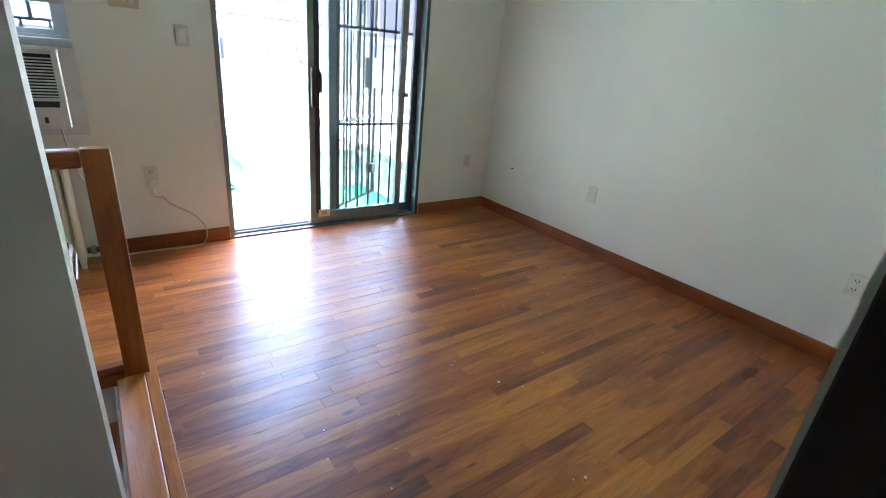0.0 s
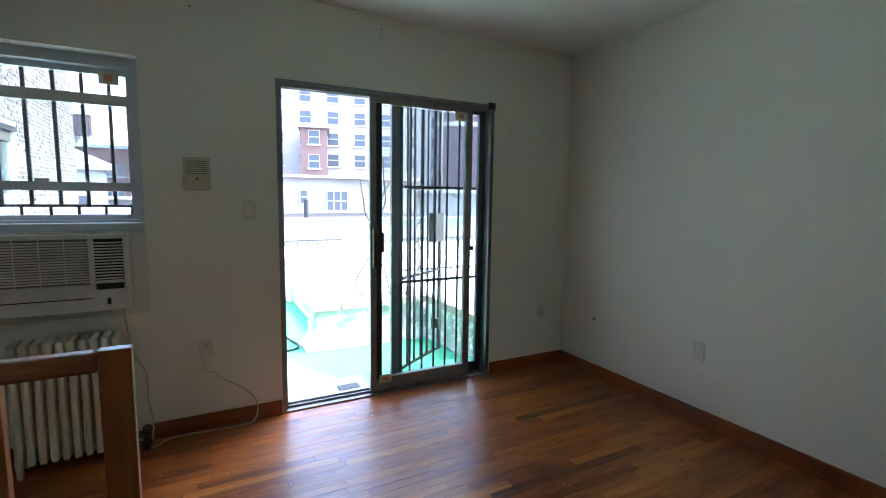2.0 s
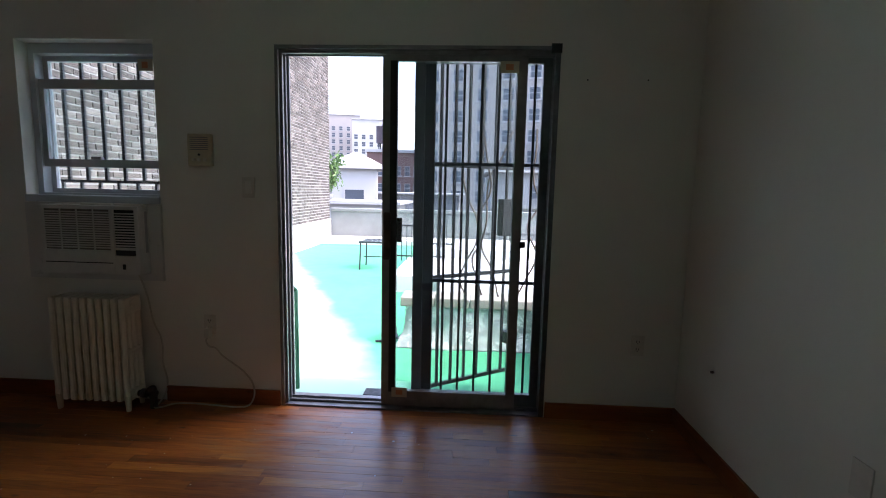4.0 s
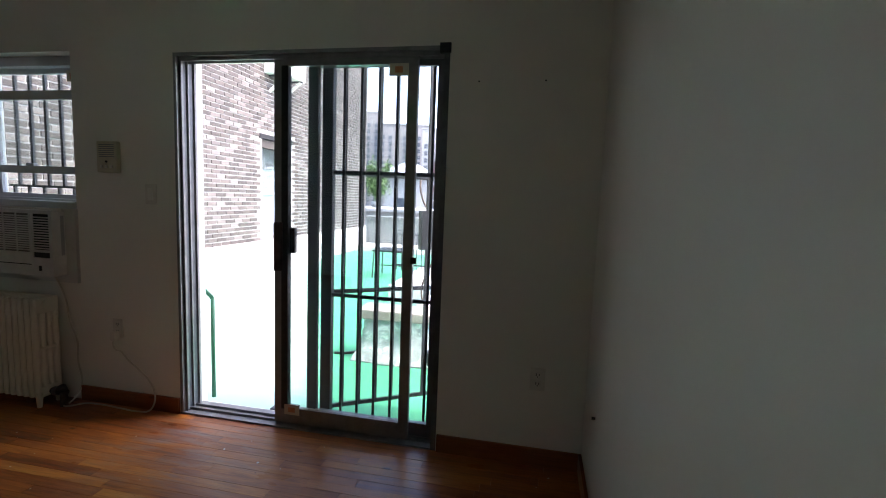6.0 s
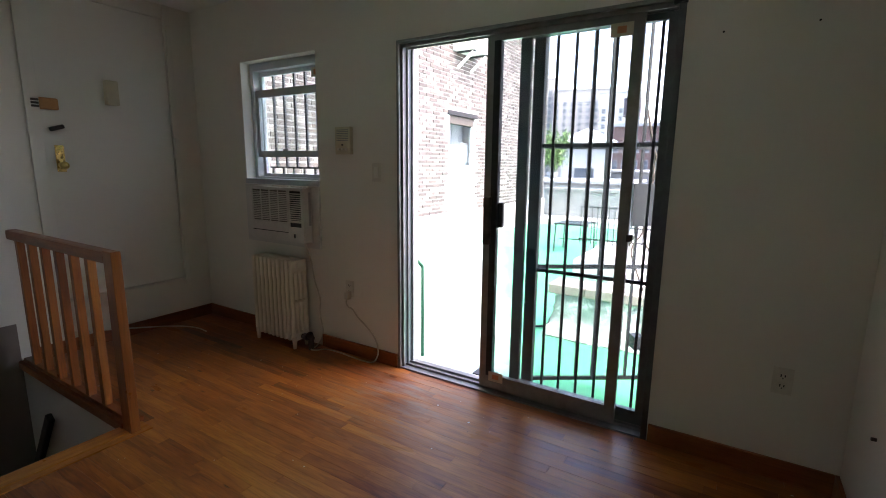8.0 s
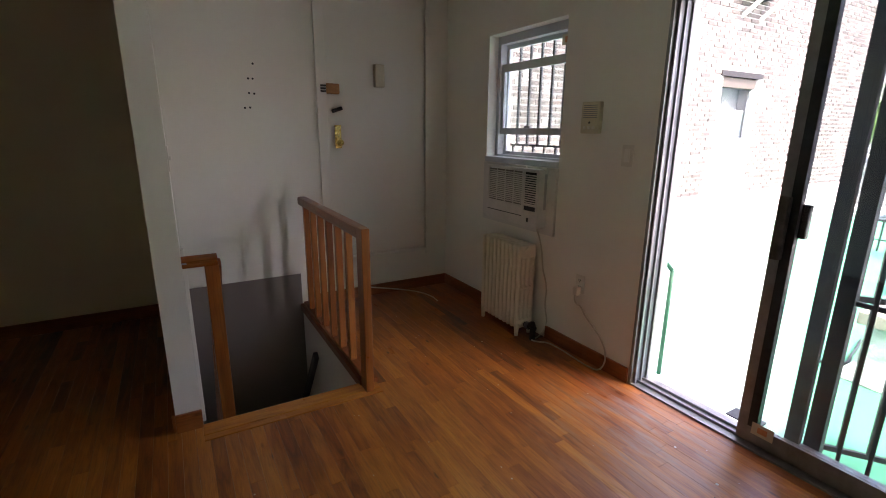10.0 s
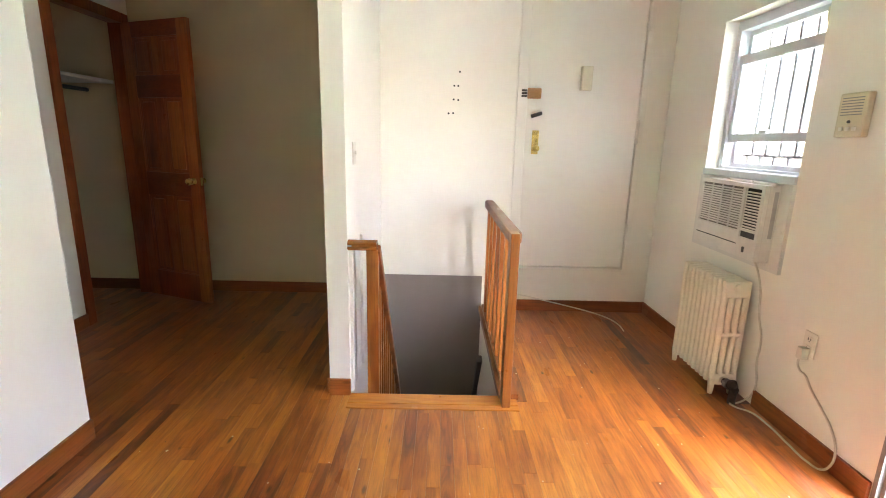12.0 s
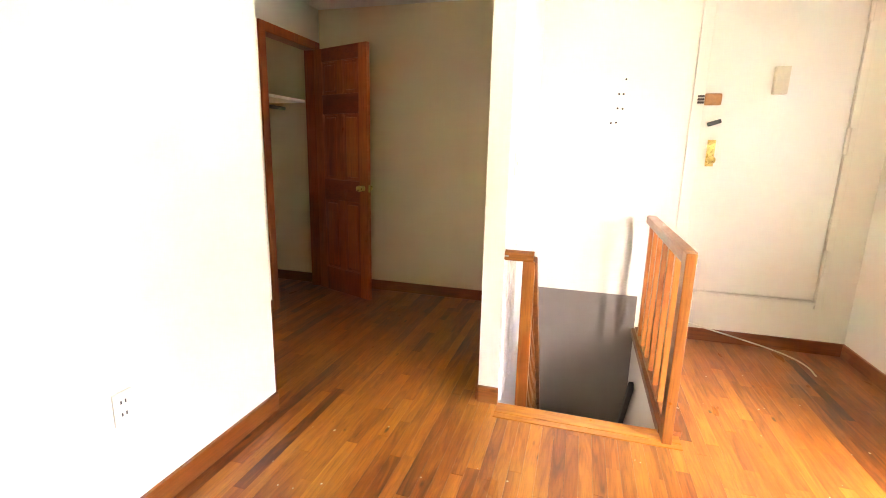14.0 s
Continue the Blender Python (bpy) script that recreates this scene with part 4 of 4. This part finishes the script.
hung("top_cover", boxes((BX - 0.02, BX + 0.37, 8.43, 9.29, 3.72, 3.75), bevel=0.008), M["blue_frame"], oa, "blue-grey metal cover")
for y in (8.62, 9.10):
    hung("bracket_arm", bar((BX - 0.02, y, 3.285), (BX + 0.36, y, 3.285), 0.04, 0.03), M["iron"], oa)
    hung("bracket_strut", bar((BX - 0.01, y, 3.02), (BX + 0.32, y, 3.275), 0.05, 0.04), M["ac"], oa, "white painted strut")
cord("string_cable", [(BX + 0.06, 7.2, 3.40), (BX + 0.06, 7.9, 3.42), (BX + 0.10, 8.6, 3.80), (BX + 0.40, 9.3, 3.80), (BX + 0.10, 10.3, 3.92), (BX + 0.06, 11.4, 4.1)], 0.012, M["iron"], "dark outdoor light cable slung along the brick wall", "cable")
for y, z in ((7.45, 3.39), (7.85, 3.40), (8.15, 3.54)):
    solid("lamp_socket", tube(bmesh.new(), (BX + 0.06, y, z), (BX + 0.06, y - 0.01, z - 0.12), 0.018, 10, 0.026), M["iron"], "small dark lamp socket hanging from the cable", "lamp socket", group="sockets on the cable")

# parapet at the far end
solid("parapet", boxes((-2.0, 9.0, 13.4, 13.65, DECK - 0.3, 0.66), (-2.0, 9.0, 13.36, 13.69, 0.66, 0.74), bevel=0.01), M["concrete"], "grey concrete parapet at the end of the terrace", "parapet", "structure")
solid("white_kerb", boxes((-1.95, 9.0, 12.4, 13.36, DECK, 0.0), bevel=0.01), M["whitewash"], "whitewashed flat strip before the parapet", "kerb", "structure")

# low blue-grey wall round the raised bed
lw = thing("low_wall", "low flaking blue-grey masonry wall with stone coping", "wall", (2.0, 5.0, DECK))


def rough_wall(x0, x1, y0, y1, z0, z1, flare, n=26, seed=3.0):
    """Hand-plastered masonry: uneven faces that spread out towards the ground."""
    bm = boxes((x0, x1, y0, y1, z0, z1))
    bmesh.ops.subdivide_edges(bm, edges=bm.edges[:], cuts=n, use_grid_fill=True)
    cx, cy = (x0 + x1) / 2, (y0 + y1) / 2
    for v in bm.verts:
        k = max(0.0, (v.co.z - z0) / (z1 - z0))
        out = flare * (1 - k) ** 3 + 0.035 * noise.noise(v.co * 6.0 + Vector((seed, 0, 0))) + 0.014 * noise.noise(v.co * 23.0)
        if abs(v.co.x - x0) < 1e-4 or abs(v.co.x - x1) < 1e-4:
            v.co.x += out if v.co.x > cx else -out
        if abs(v.co.y - y0) < 1e-4 or abs(v.co.y - y1) < 1e-4:
            v.co.y += out if v.co.y > cy else -out
    return bm


hung("masonry", rough_wall(1.22, 2.42, 4.89, 5.10, DECK, 0.25, 0.10), M["bluewash"], lw, smooth=True)
hung("return_masonry", rough_wall(2.46, 2.66, 3.66, 5.08, DECK, 0.25, 0.05, 18, 9.0), M["bluewash"], lw, smooth=True)
for i in range(4):
    hung("coping_stone", boxes((1.17 + i * 0.31, 1.475 + i * 0.31, 4.84, 5.14, 0.24, 0.325), bevel=0.012), M["coping"], lw, "tan coping stone")
for i in range(4):
    hung("coping_stone", boxes((2.40, 2.70, 3.62 + i * 0.31, 3.925 + i * 0.31, 0.24, 0.325), bevel=0.012), M["coping"], lw, "tan coping stone")
solid("raised_bed", boxes((1.42, 9.0, 5.12, 7.1, DECK, 0.12), (0.72, 9.0, 7.1, 8.9, DECK, 0.10), (1.0, 9.0, 8.9, 10.4, DECK, 0.26), (2.72, 9.0, 3.62, 5.12, DECK, 0.12)), M["whitewash"], "whitewashed raised terrace behind the low wall", "terrace", "structure")

# garden hose on the turf
cord("garden_hose", [(0.93, 4.93, DECK + 0.010), (1.02, 4.95, DECK + 0.010), (1.09, 5.0, DECK + 0.012), (1.07, 5.25, DECK + 0.014), (1.0, 5.6, DECK + 0.012)], 0.011, M["iron"], "dark garden hose lying on the turf", "hose")
solid("drain_grate", boxes((1.12, 1.27, N + T + 0.01, N + T + 0.11, -0.031, -0.018), bevel=0.003), M["iron"], "small dark grate on the step", "grate")

# green pipe handrail by the door
gp = thing("pipe_rail", "green painted bent pipe handrail beside the step", "handrail", (0.63, 3.65, DECK))
hung("post", tubes(((0.672, 3.65, DECK), (0.672, 3.65, 0.625), 0.013)), M["green_pipe"], gp, smooth=True)
hung("slope", tubes(((0.672, 3.65, 0.622), (0.585, 3.65, 0.70), 0.013)), M["green_pipe"], gp, smooth=True)
hung("post", tubes(((0.585, 3.65, DECK), (0.585, 3.65, 0.704), 0.013)), M["green_pipe"], gp, smooth=True)
hung("foot_bar", tubes(((0.585, 3.65, -0.03), (0.672, 3.65, DECK + 0.02), 0.010)), M["green_pipe"], gp, smooth=True)

# ---- iron bars outside the fixed leaf, and the gate swung open ----
YF = N + 0.165
fb = thing("security_bars", "dark iron security bars fixed outside the glass", "security bars", (1.52, YF, 0))
hung("post", boxes((1.495, 1.555, YF - 0.02, YF + 0.02, -0.02, DT)), M["iron"], fb)
for z in (0.745, 1.43, DT - 0.04):
    hung("rail", boxes((1.555, DR, YF - 0.006, YF + 0.006, z - 0.010, z + 0.010)), M["iron"], fb)
for i in range(6):
    x = 1.618 + i * 0.0985
    hung("bar", boxes((x - 0.007, x + 0.007, YF - 0.014, YF - 0.0062, -0.02, DT - 0.02)), M["iron"], fb)
gate = thing("security_gate", "dark iron security gate swung open on the terrace", "gate", (1.525, YF + 0.03, -0.03))
ang = math.degrees(math.atan2(0.39, 0.58))
GL = 0.722


def gpart(name, *rows, label=""):
    ob = part(name, boxes(*rows), M["iron"], gate, label)
    return ob


gpart("stile", (0, 0.03, -0.012, 0.012, 0.08, 2.15))
gpart("stile", (GL - 0.03, GL, -0.012, 0.012, 0.08, 2.15))
for z in (0.09, 0.78, 1.46, 2.14):
    gpart("rail", (0.03, GL - 0.03, -0.008, 0.008, z - 0.012, z + 0.012))
for i in range(6):
    x = 0.101 * (i + 1)
    gpart("bar", (x - 0.007, x + 0.007, -0.008, 0.008, 0.10, 2.13))
gpart("lock_box", (GL - 0.16, GL - 0.005, -0.03, 0.03, 1.02, 1.26), label="dark steel lock box")
gpart("latch", (GL - 0.09, GL - 0.03, -0.035, 0.035, 0.28, 0.36))
gpart("hinge_pin", (-0.02, 0.0, -0.03, 0.01, 0.3, 0.42), (-0.02, 0.0, -0.03, 0.01, 1.6, 1.72), (-0.012, 0.02, -0.012, 0.012, 0.02, 0.1))
gate.matrix_basis = pose(1.500, YF + 0.035, -0.03, 0, 0, ang)


# ---- low iron table and fence ----
tb = thing("garden_table", "low black wrought iron garden table on the turf", "table", (0.14, 9.05, DECK))
for i in range(6):
    part("slat", boxes((-0.26 + i * 0.09, -0.20 + i * 0.09, -0.24, 0.24, 0.485, 0.497)), M["iron"], tb)
part("rim", boxes((-0.28, 0.30, -0.27, -0.24, 0.47, 0.50), (-0.28, 0.30, 0.24, 0.27, 0.47, 0.50)), M["iron"], tb)
for x in (-0.25, 0.27):
    for y in (-0.24, 0.24):
        part("leg", tubes(((x, y, 0.48), (x * 1.06, y * 1.1, 0.0), 0.013), seg=8), M["iron"], tb)
part("stretcher", tubes(((-0.255, 0, 0.2), (0.275, 0, 0.2), 0.009), seg=8), M["iron"], tb)


def iron_fence(x0, x1, y, z0, z1, step):
    fe = thing("iron_fence", "black iron fence with thin pickets on the raised terrace", "fence", ((x0 + x1) / 2, y, z0), group="iron fences")
    k = int((x1 - x0) / step) + 1
    for i in range(k):
        hung("picket", tubes(((x0 + i * step, y, z0), (x0 + i * step, y, z1 - 0.01), 0.008), seg=6), M["iron"], fe)
    for z in (z0 + 0.08, z1):
        hung("rail", boxes((x0 - 0.03, x1 + 0.03, y - 0.012, y + 0.012, z - 0.012, z + 0.012)), M["iron"], fe)


iron_fence(0.40, 1.36, 8.5, 0.10, 0.69, 0.085)
iron_fence(1.04, 1.45, 9.0, 0.26, 0.86, 0.085)
iron_fence(2.0, 3.2, 11.0, DECK, 0.36, 0.22)
iron_fence(3.1, 4.4, 7.2, 0.12, 0.70, 0.15)

# potted shrub by the brick corner
sh = thing("potted_shrub", "leafy green shrub in a grey planter on a roof", "shrub", (-4.1, 20.0, 0.80))
pb = bmesh.new()
tube(pb, (-4.1, 20.0, 0.80), (-4.1, 20.0, 1.05), 0.17, 20, 0.22)
hung("planter", pb, M["pot"], sh, smooth=True)
tr = bmesh.new()
rng2 = random.Random(11)
tips = []
for k in range(14):
    a, u = rng2.uniform(0, 6.28), rng2.uniform(0.05, 0.30)
    tip = (-4.1 + math.cos(a) * u * 1.5, 20.0 + math.sin(a) * u * 0.6, rng2.uniform(1.5, 2.6))
    tube(tr, (-4.1, 20.0, 1.2), tip, 0.018, 6, 0.006)
    tips.append(tip)
hung("stems", tr, M["bark"], sh)


def leaves(centres, n, spread, size, seed):
    r = random.Random(seed)
    vs, fs = [], []
    for k in range(n):
        c = centres[k % len(centres)]
        o = Vector((c[0] + r.gauss(0, spread), c[1] + r.gauss(0, spread), c[2] + r.gauss(0, spread)))
        q = Euler((r.uniform(0, 6.28), r.uniform(0, 6.28), r.uniform(0, 6.28))).to_matrix()
        s = size * r.uniform(0.6, 1.4)
        b = len(vs)
        for u in ((-s, 0, 0), (0, -s * 0.45, s * 0.1), (s, 0, 0), (0, s * 0.45, s * 0.1)):
            vs.append(o + q @ Vector(u))
        fs.append((b, b + 1, b + 2))
        fs.append((b, b + 2, b + 3))
    me = bpy.data.meshes.new("foliage")
    me.from_pydata(vs, [], fs)
    me.materials.append(M["leaf"])
    return me


mids = [tuple(0.65 * t[i] + 0.35 * (-4.1, 20.0, 1.3)[i] for i in range(3)) for t in tips]
fo = new("foliage", leaves(tips + mids, 1300, 0.15, 0.08, 3))
fo.parent, fo.matrix_parent_inverse = sh, Matrix.Translation(-Vector((-4.1, 20.0, 0.80)))
tagged(fo, kind="stuff")

# bare vine on the low wall and gate
rv = random.Random(8)
for k, (x, y) in enumerate(((1.75, 5.0), (2.05, 5.0), (2.2, 4.95), (1.9, 5.05))):
    pts = [(x, y, 0.32)]
    for j in range(7):
        q = pts[-1]
        pts.append((q[0] + rv.uniform(-0.10, 0.10), q[1] + rv.uniform(-0.08, 0.05), q[2] + rv.uniform(0.12, 0.28)))
    cord("bare_vine", pts, 0.008, M["bark"], "thin bare vine climbing by the low wall", "vine")


# ---- city beyond ----
def block(name, label, x, y, w, d, z0, z1, turn, mat, cols, rows, ww, wh, first, pitch, cornice=0.5):
    """A house block: front face towards -y before the turn."""
    b = thing(name, label, "building", (x, y, z0))
    part("wall", boxes((-w / 2, w / 2, 0, d, 0, z1 - z0)), mat, b)
    part("cornice", boxes((-w / 2 - 0.3, w / 2 + 0.3, -0.35, d + 0.3, z1 - z0, z1 - z0 + cornice)), M["far_white"], b)
    if cols:
        pane = mesh_of("window", boxes((-ww / 2, ww / 2, -0.02, 0.05, 0, wh)), M["far_window"])
        sillm = mesh_of("sill", boxes((-ww / 2 - 0.15, ww / 2 + 0.15, -0.15, 0.03, -0.2, 0.0)), M["far_white"])
        framem = mesh_of("frame", boxes((-ww / 2, -ww / 2 + 0.07, -0.06, -0.021, 0, wh), (ww / 2 - 0.07, ww / 2, -0.06, -0.021, 0, wh), (-ww / 2 + 0.07, ww / 2 - 0.07, -0.06, -0.021, wh - 0.08, wh), (-ww / 2 + 0.07, ww / 2 - 0.07, -0.06, -0.021, wh * 0.5 - 0.05, wh * 0.5 + 0.05)), M["far_white"])
        for i in range(cols):
            for j in range(rows):
                o = new("window", pane)
                o.parent = b
                o.location = (-w / 2 + (i + 0.5) * w / cols, 0, first + j * pitch)
                s = new("sill", sillm)
                s.parent = o
                f = new("frame", framem)
                f.parent = o
    b.matrix_basis = pose(x, y, z0, 0, 0, turn)
    return b


block("apartment_building", "large pale brick apartment building with rows of windows", 17.0, 64, 46, 14, -16, 25, -14, M["far_tan"], 13, 13, 1.55, 1.65, 4.6, 2.78)
dk = block("apartment_building", "dark brown brick apartment tower", 35.2, 56, 12, 14, -16, 24, -26, M["far_dark"], 0, 0, 1, 1, 1, 1)
part("band", boxes((-6.05, 6.05, -0.12, 0.0, 27.0, 27.6)), M["far_tan"], dk, "pale stone band")
block("apartment_building", "red brick apartment wing with rows of windows", 12.9, 57, 3.0, 7, -16, 9.2, -14, M["far_brick"], 1, 8, 1.3, 1.6, 3.9, 2.78)
wh = block("terrace_house", "white rendered house behind the terrace", 6.8, 23.5, 8, 8, -16, 2.2, 0, M["house_white"], 0, 0, 1, 1, 1, 1, 0.12)
part("ledge", boxes((-4.05, 4.05, -0.25, 0.0, 16.5, 16.66)), M["concrete"], wh)
for x0, x1, z0, z1, k in ((5.98, 7.02, 0.66, 1.55, 3), (4.69, 5.06, 0.99, 1.58, 1), (3.97, 4.55, -2.1, -1.06, 2), (7.9, 8.6, -1.9, -0.7, 2), (8.2, 8.7, 0.8, 1.6, 1), (5.5, 6.1, -2.0, -1.0, 2)):
    w = part("window", boxes((x0 - 6.8, x1 - 6.8, -0.02, 0.05, z0 + 16, z1 + 16)), M["far_window"], wh)
    part("frame", boxes(*[(x0 - 6.8 + (x1 - x0) * i / k - 0.03, x0 - 6.8 + (x1 - x0) * i / k + 0.03, -0.05, 0.0, z0 + 16, z1 + 16) for i in range(k + 1)], (x0 - 6.8, x1 - 6.8, -0.045, 0.0, (z0 + z1) / 2 + 15.97, (z0 + z1) / 2 + 16.03), (x0 - 6.85, x1 - 6.75, -0.1, 0.0, z0 + 15.92, z0 + 16)), M["house_white"], w)
up = thing("utility_pole", "dark steel pole with a cross arm behind the terrace", "pole", (3.25, 15.0, -16))
hung("post", tubes(((3.25, 15.0, -16), (3.25, 15.0, 1.23), 0.075)), M["iron"], up)
hung("arm", boxes((1.9, 3.25, 14.96, 15.04, 0.42, 0.51)), M["iron"], up)
block("terrace_house", "white rendered house with a flat roof", 15.0, 23, 8, 8, -16, 1.6, -25, M["house_white"], 5, 3, 0.8, 1.2, 9.8, 2.6, 0.25)
block("terrace_house", "small pale blue roof house with a dark doorway", -4.2, 25, 2.3, 3, -16, 2.3, 10, M["far_white"], 1, 1, 1.1, 1.7, 15.6, 3, 0.2)
block("terrace_house", "low grey roofed house", -2.4, 30, 7, 6, -16, 1.0, 0, M["roof_felt"], 0, 0, 1, 1, 1, 1, 0.1)
block("apartment_building", "far red brick building with a green cornice", -9.5, 80, 12, 12, -16, 7.4, 5, M["far_brick"], 8, 5, 0.9, 1.6, 8.0, 2.9)
block("apartment_building", "far pale stone apartment building", -62, 220, 24, 20, -16, 35, 12, M["far_tan"], 7, 13, 1.6, 1.9, 8.0, 3.0)
block("apartment_building", "far pale apartment tower", -82, 220, 14, 20, -16, 41, 16, M["far_tan"], 4, 15, 1.6, 1.9, 8.0, 3.0)
for x, y, z in ((-13.5, 84, 7.9), (-6.0, 83, 7.9)):
    wt = thing("water_tank", "dark wooden rooftop water tank on legs", "water tank", (x, y, z))
    part("tank", tube(bmesh.new(), (0, 0, 1.4), (0, 0, 4.2), 1.3, 20), M["far_dark"], wt, smooth=False)
    part("roof", tube(bmesh.new(), (0, 0, 4.2), (0, 0, 5.2), 1.4, 20, 0.05), M["roof_felt"], wt)
    for a in range(4):
        dx, dy = math.cos(a * 1.57 + 0.78), math.sin(a * 1.57 + 0.78)
        part("leg", tubes(((dx, dy, 0), (dx, dy, 1.4), 0.1), seg=6), M["iron"], wt)
block("terrace_house", "low white house whose roof carries the shrub", -3.6, 18.6, 5.0, 3.2, -16, 0.70, 0, M["far_white"], 0, 0, 1, 1, 1, 1, 0.10)
hr = thing("hip_roof", "pale blue-grey hipped roof of the small house", "roof", (-4.2, 26.5, 2.5))
part("roof", tube(bmesh.new(), (0, 0, 0), (0, 0, 0.75), 2.1, 4, 0.15), M["bluewash"], hr)
hr.matrix_basis = pose(-4.46, 26.48, 2.5, 0, 0, 55)
block("apartment_building", "far pale building with a water tank", -40, 200, 16, 16, -16, 30, 8, M["far_white"], 5, 11, 1.6, 1.9, 8.0, 3.0)

# ---- bricks of the neighbour's wall ----
rb = random.Random(21)
BL, BHH, PL, PH = 0.190, 0.051, 0.206, 0.0677
bmb = boxes((-0.02, 0.0, 0, 1, 0, 1))
brick_mesh = mesh_of("brick", bmb, M["brick"])
vs, fs = [], []
CUBE = ((0, 1, 2, 3), (4, 7, 6, 5), (0, 4, 5, 1), (1, 5, 6, 2), (2, 6, 7, 3), (3, 7, 4, 0))
rows = int((6.9 - 0.46) / PH)
for j in range(rows):
    z = 0.462 + j * PH
    for i in range(48):
        y = 3.62 + (i + (0.5 if j % 2 else 0)) * PL
        y1 = min(y + BL, 13.3)
        if y1 > WY0 - 0.02 and y < WY1 + 0.02 and z + BHH > WZ0 - 0.06 and z < WZ1 + 0.09:
            if y > WY0 - 0.15 and y1 < WY1 + 0.15 or y1 - WY0 > 0 and y < WY0 and y > WY0 - 0.04:
                continue
            if y < WY0:
                y1 = WY0 - 0.005
            elif y1 > WY1:
                y = WY1 + 0.005
        if y1 - y < 0.03:
            continue
        out = rb.uniform(-0.004, 0.004)
        if y < 5.25 and 1.0 < z < 3.0:
            o = new("brick", brick_mesh)
            o.parent = nb
            o.matrix_basis = Matrix.Translation((out, y - 8, z - DECK)) @ Matrix.Diagonal((1, y1 - y, BHH, 1))
            continue
        b = len(vs)
        x0, x1 = BX - 0.02, BX + out
        for c in ((x0, y, z), (x0, y1, z), (x0, y1, z + BHH), (x0, y, z + BHH), (x1, y, z), (x1, y1, z), (x1, y1, z + BHH), (x1, y, z + BHH)):
            vs.append((c[0] - BX, c[1] - 8, c[2] - DECK))
        fs += [tuple(b + k for k in f) for f in CUBE]
me = bpy.data.meshes.new("brickwork")
me.from_pydata(vs, [], fs)
me.materials.append(M["brick"])
bw = tagged(new("brickwork", me), kind="stuff")
bw.parent = nb

# ---- oak strips of the floor ----
PWID = 0.057


def strips(x0, x1, y0, y1, seed, blocked=None):
    """Strips along x with staggered ends: rows of (x0, x1, y0, y1)."""
    r = random.Random(seed)
    out = []
    n = int(round((y1 - y0) / PWID))
    w = (y1 - y0) / n
    for j in range(n):
        ya = y0 + j * w
        a, b = x0, x1
        if blocked:
            a = max(a, blocked(ya + w / 2))
        x = a - r.uniform(0, 0.7)
        while x < b:
            L = r.uniform(0.28, 1.0)
            s, e = max(x, a), min(x + L, b)
            if b - e < 0.12:
                e = b
            if e - s > 0.02:
                out.append((s, e, ya, ya + w))
            if e == b:
                break
            x += L
    return out


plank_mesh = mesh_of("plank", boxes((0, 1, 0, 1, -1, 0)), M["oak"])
rp = random.Random(4)


def lay(rows, joined):
    vs, fs = [], []
    for x0, x1, y0, y1 in rows:
        g = 0.0005
        dz = rp.uniform(-0.0004, 0.0004)
        x0, x1, y0, y1 = x0 + g, x1 - g, y0 + g, y1 - g
        if not joined:
            o = new("plank", plank_mesh)
            o.parent = floor
            o.matrix_basis = Matrix.Translation((x0, y0, dz)) @ Matrix.Rotation(rp.uniform(-0.002, 0.002), 4, "X") @ Matrix.Diagonal((x1 - x0, y1 - y0, 0.017, 1))
            continue
        b = len(vs)
        for z in (-0.017 + dz, dz):
            vs += [(x0, y0, z), (x1, y0, z), (x1, y1, z), (x0, y1, z)]
        fs += [tuple(b + k for k in f) for f in ((3, 2, 1, 0), (4, 5, 6, 7), (0, 1, 5, 4), (1, 2, 6, 5), (2, 3, 7, 6), (3, 0, 4, 7))]
    if joined:
        me = bpy.data.meshes.new("planking")
        me.from_pydata(vs, [], fs)
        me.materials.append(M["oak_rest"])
        ob = tagged(new("planking", me), kind="stuff")
        ob.parent = floor


def stair_gap(y):
    if y < PY0:
        return W2
    if y < PY1:
        return PX + 0.002
    if y < 2.09:
        return 0.095
    return W


room = strips(W2, E, S - 0.10, N, 77, stair_gap)
near = [q for q in room if q[1] > 0.4]
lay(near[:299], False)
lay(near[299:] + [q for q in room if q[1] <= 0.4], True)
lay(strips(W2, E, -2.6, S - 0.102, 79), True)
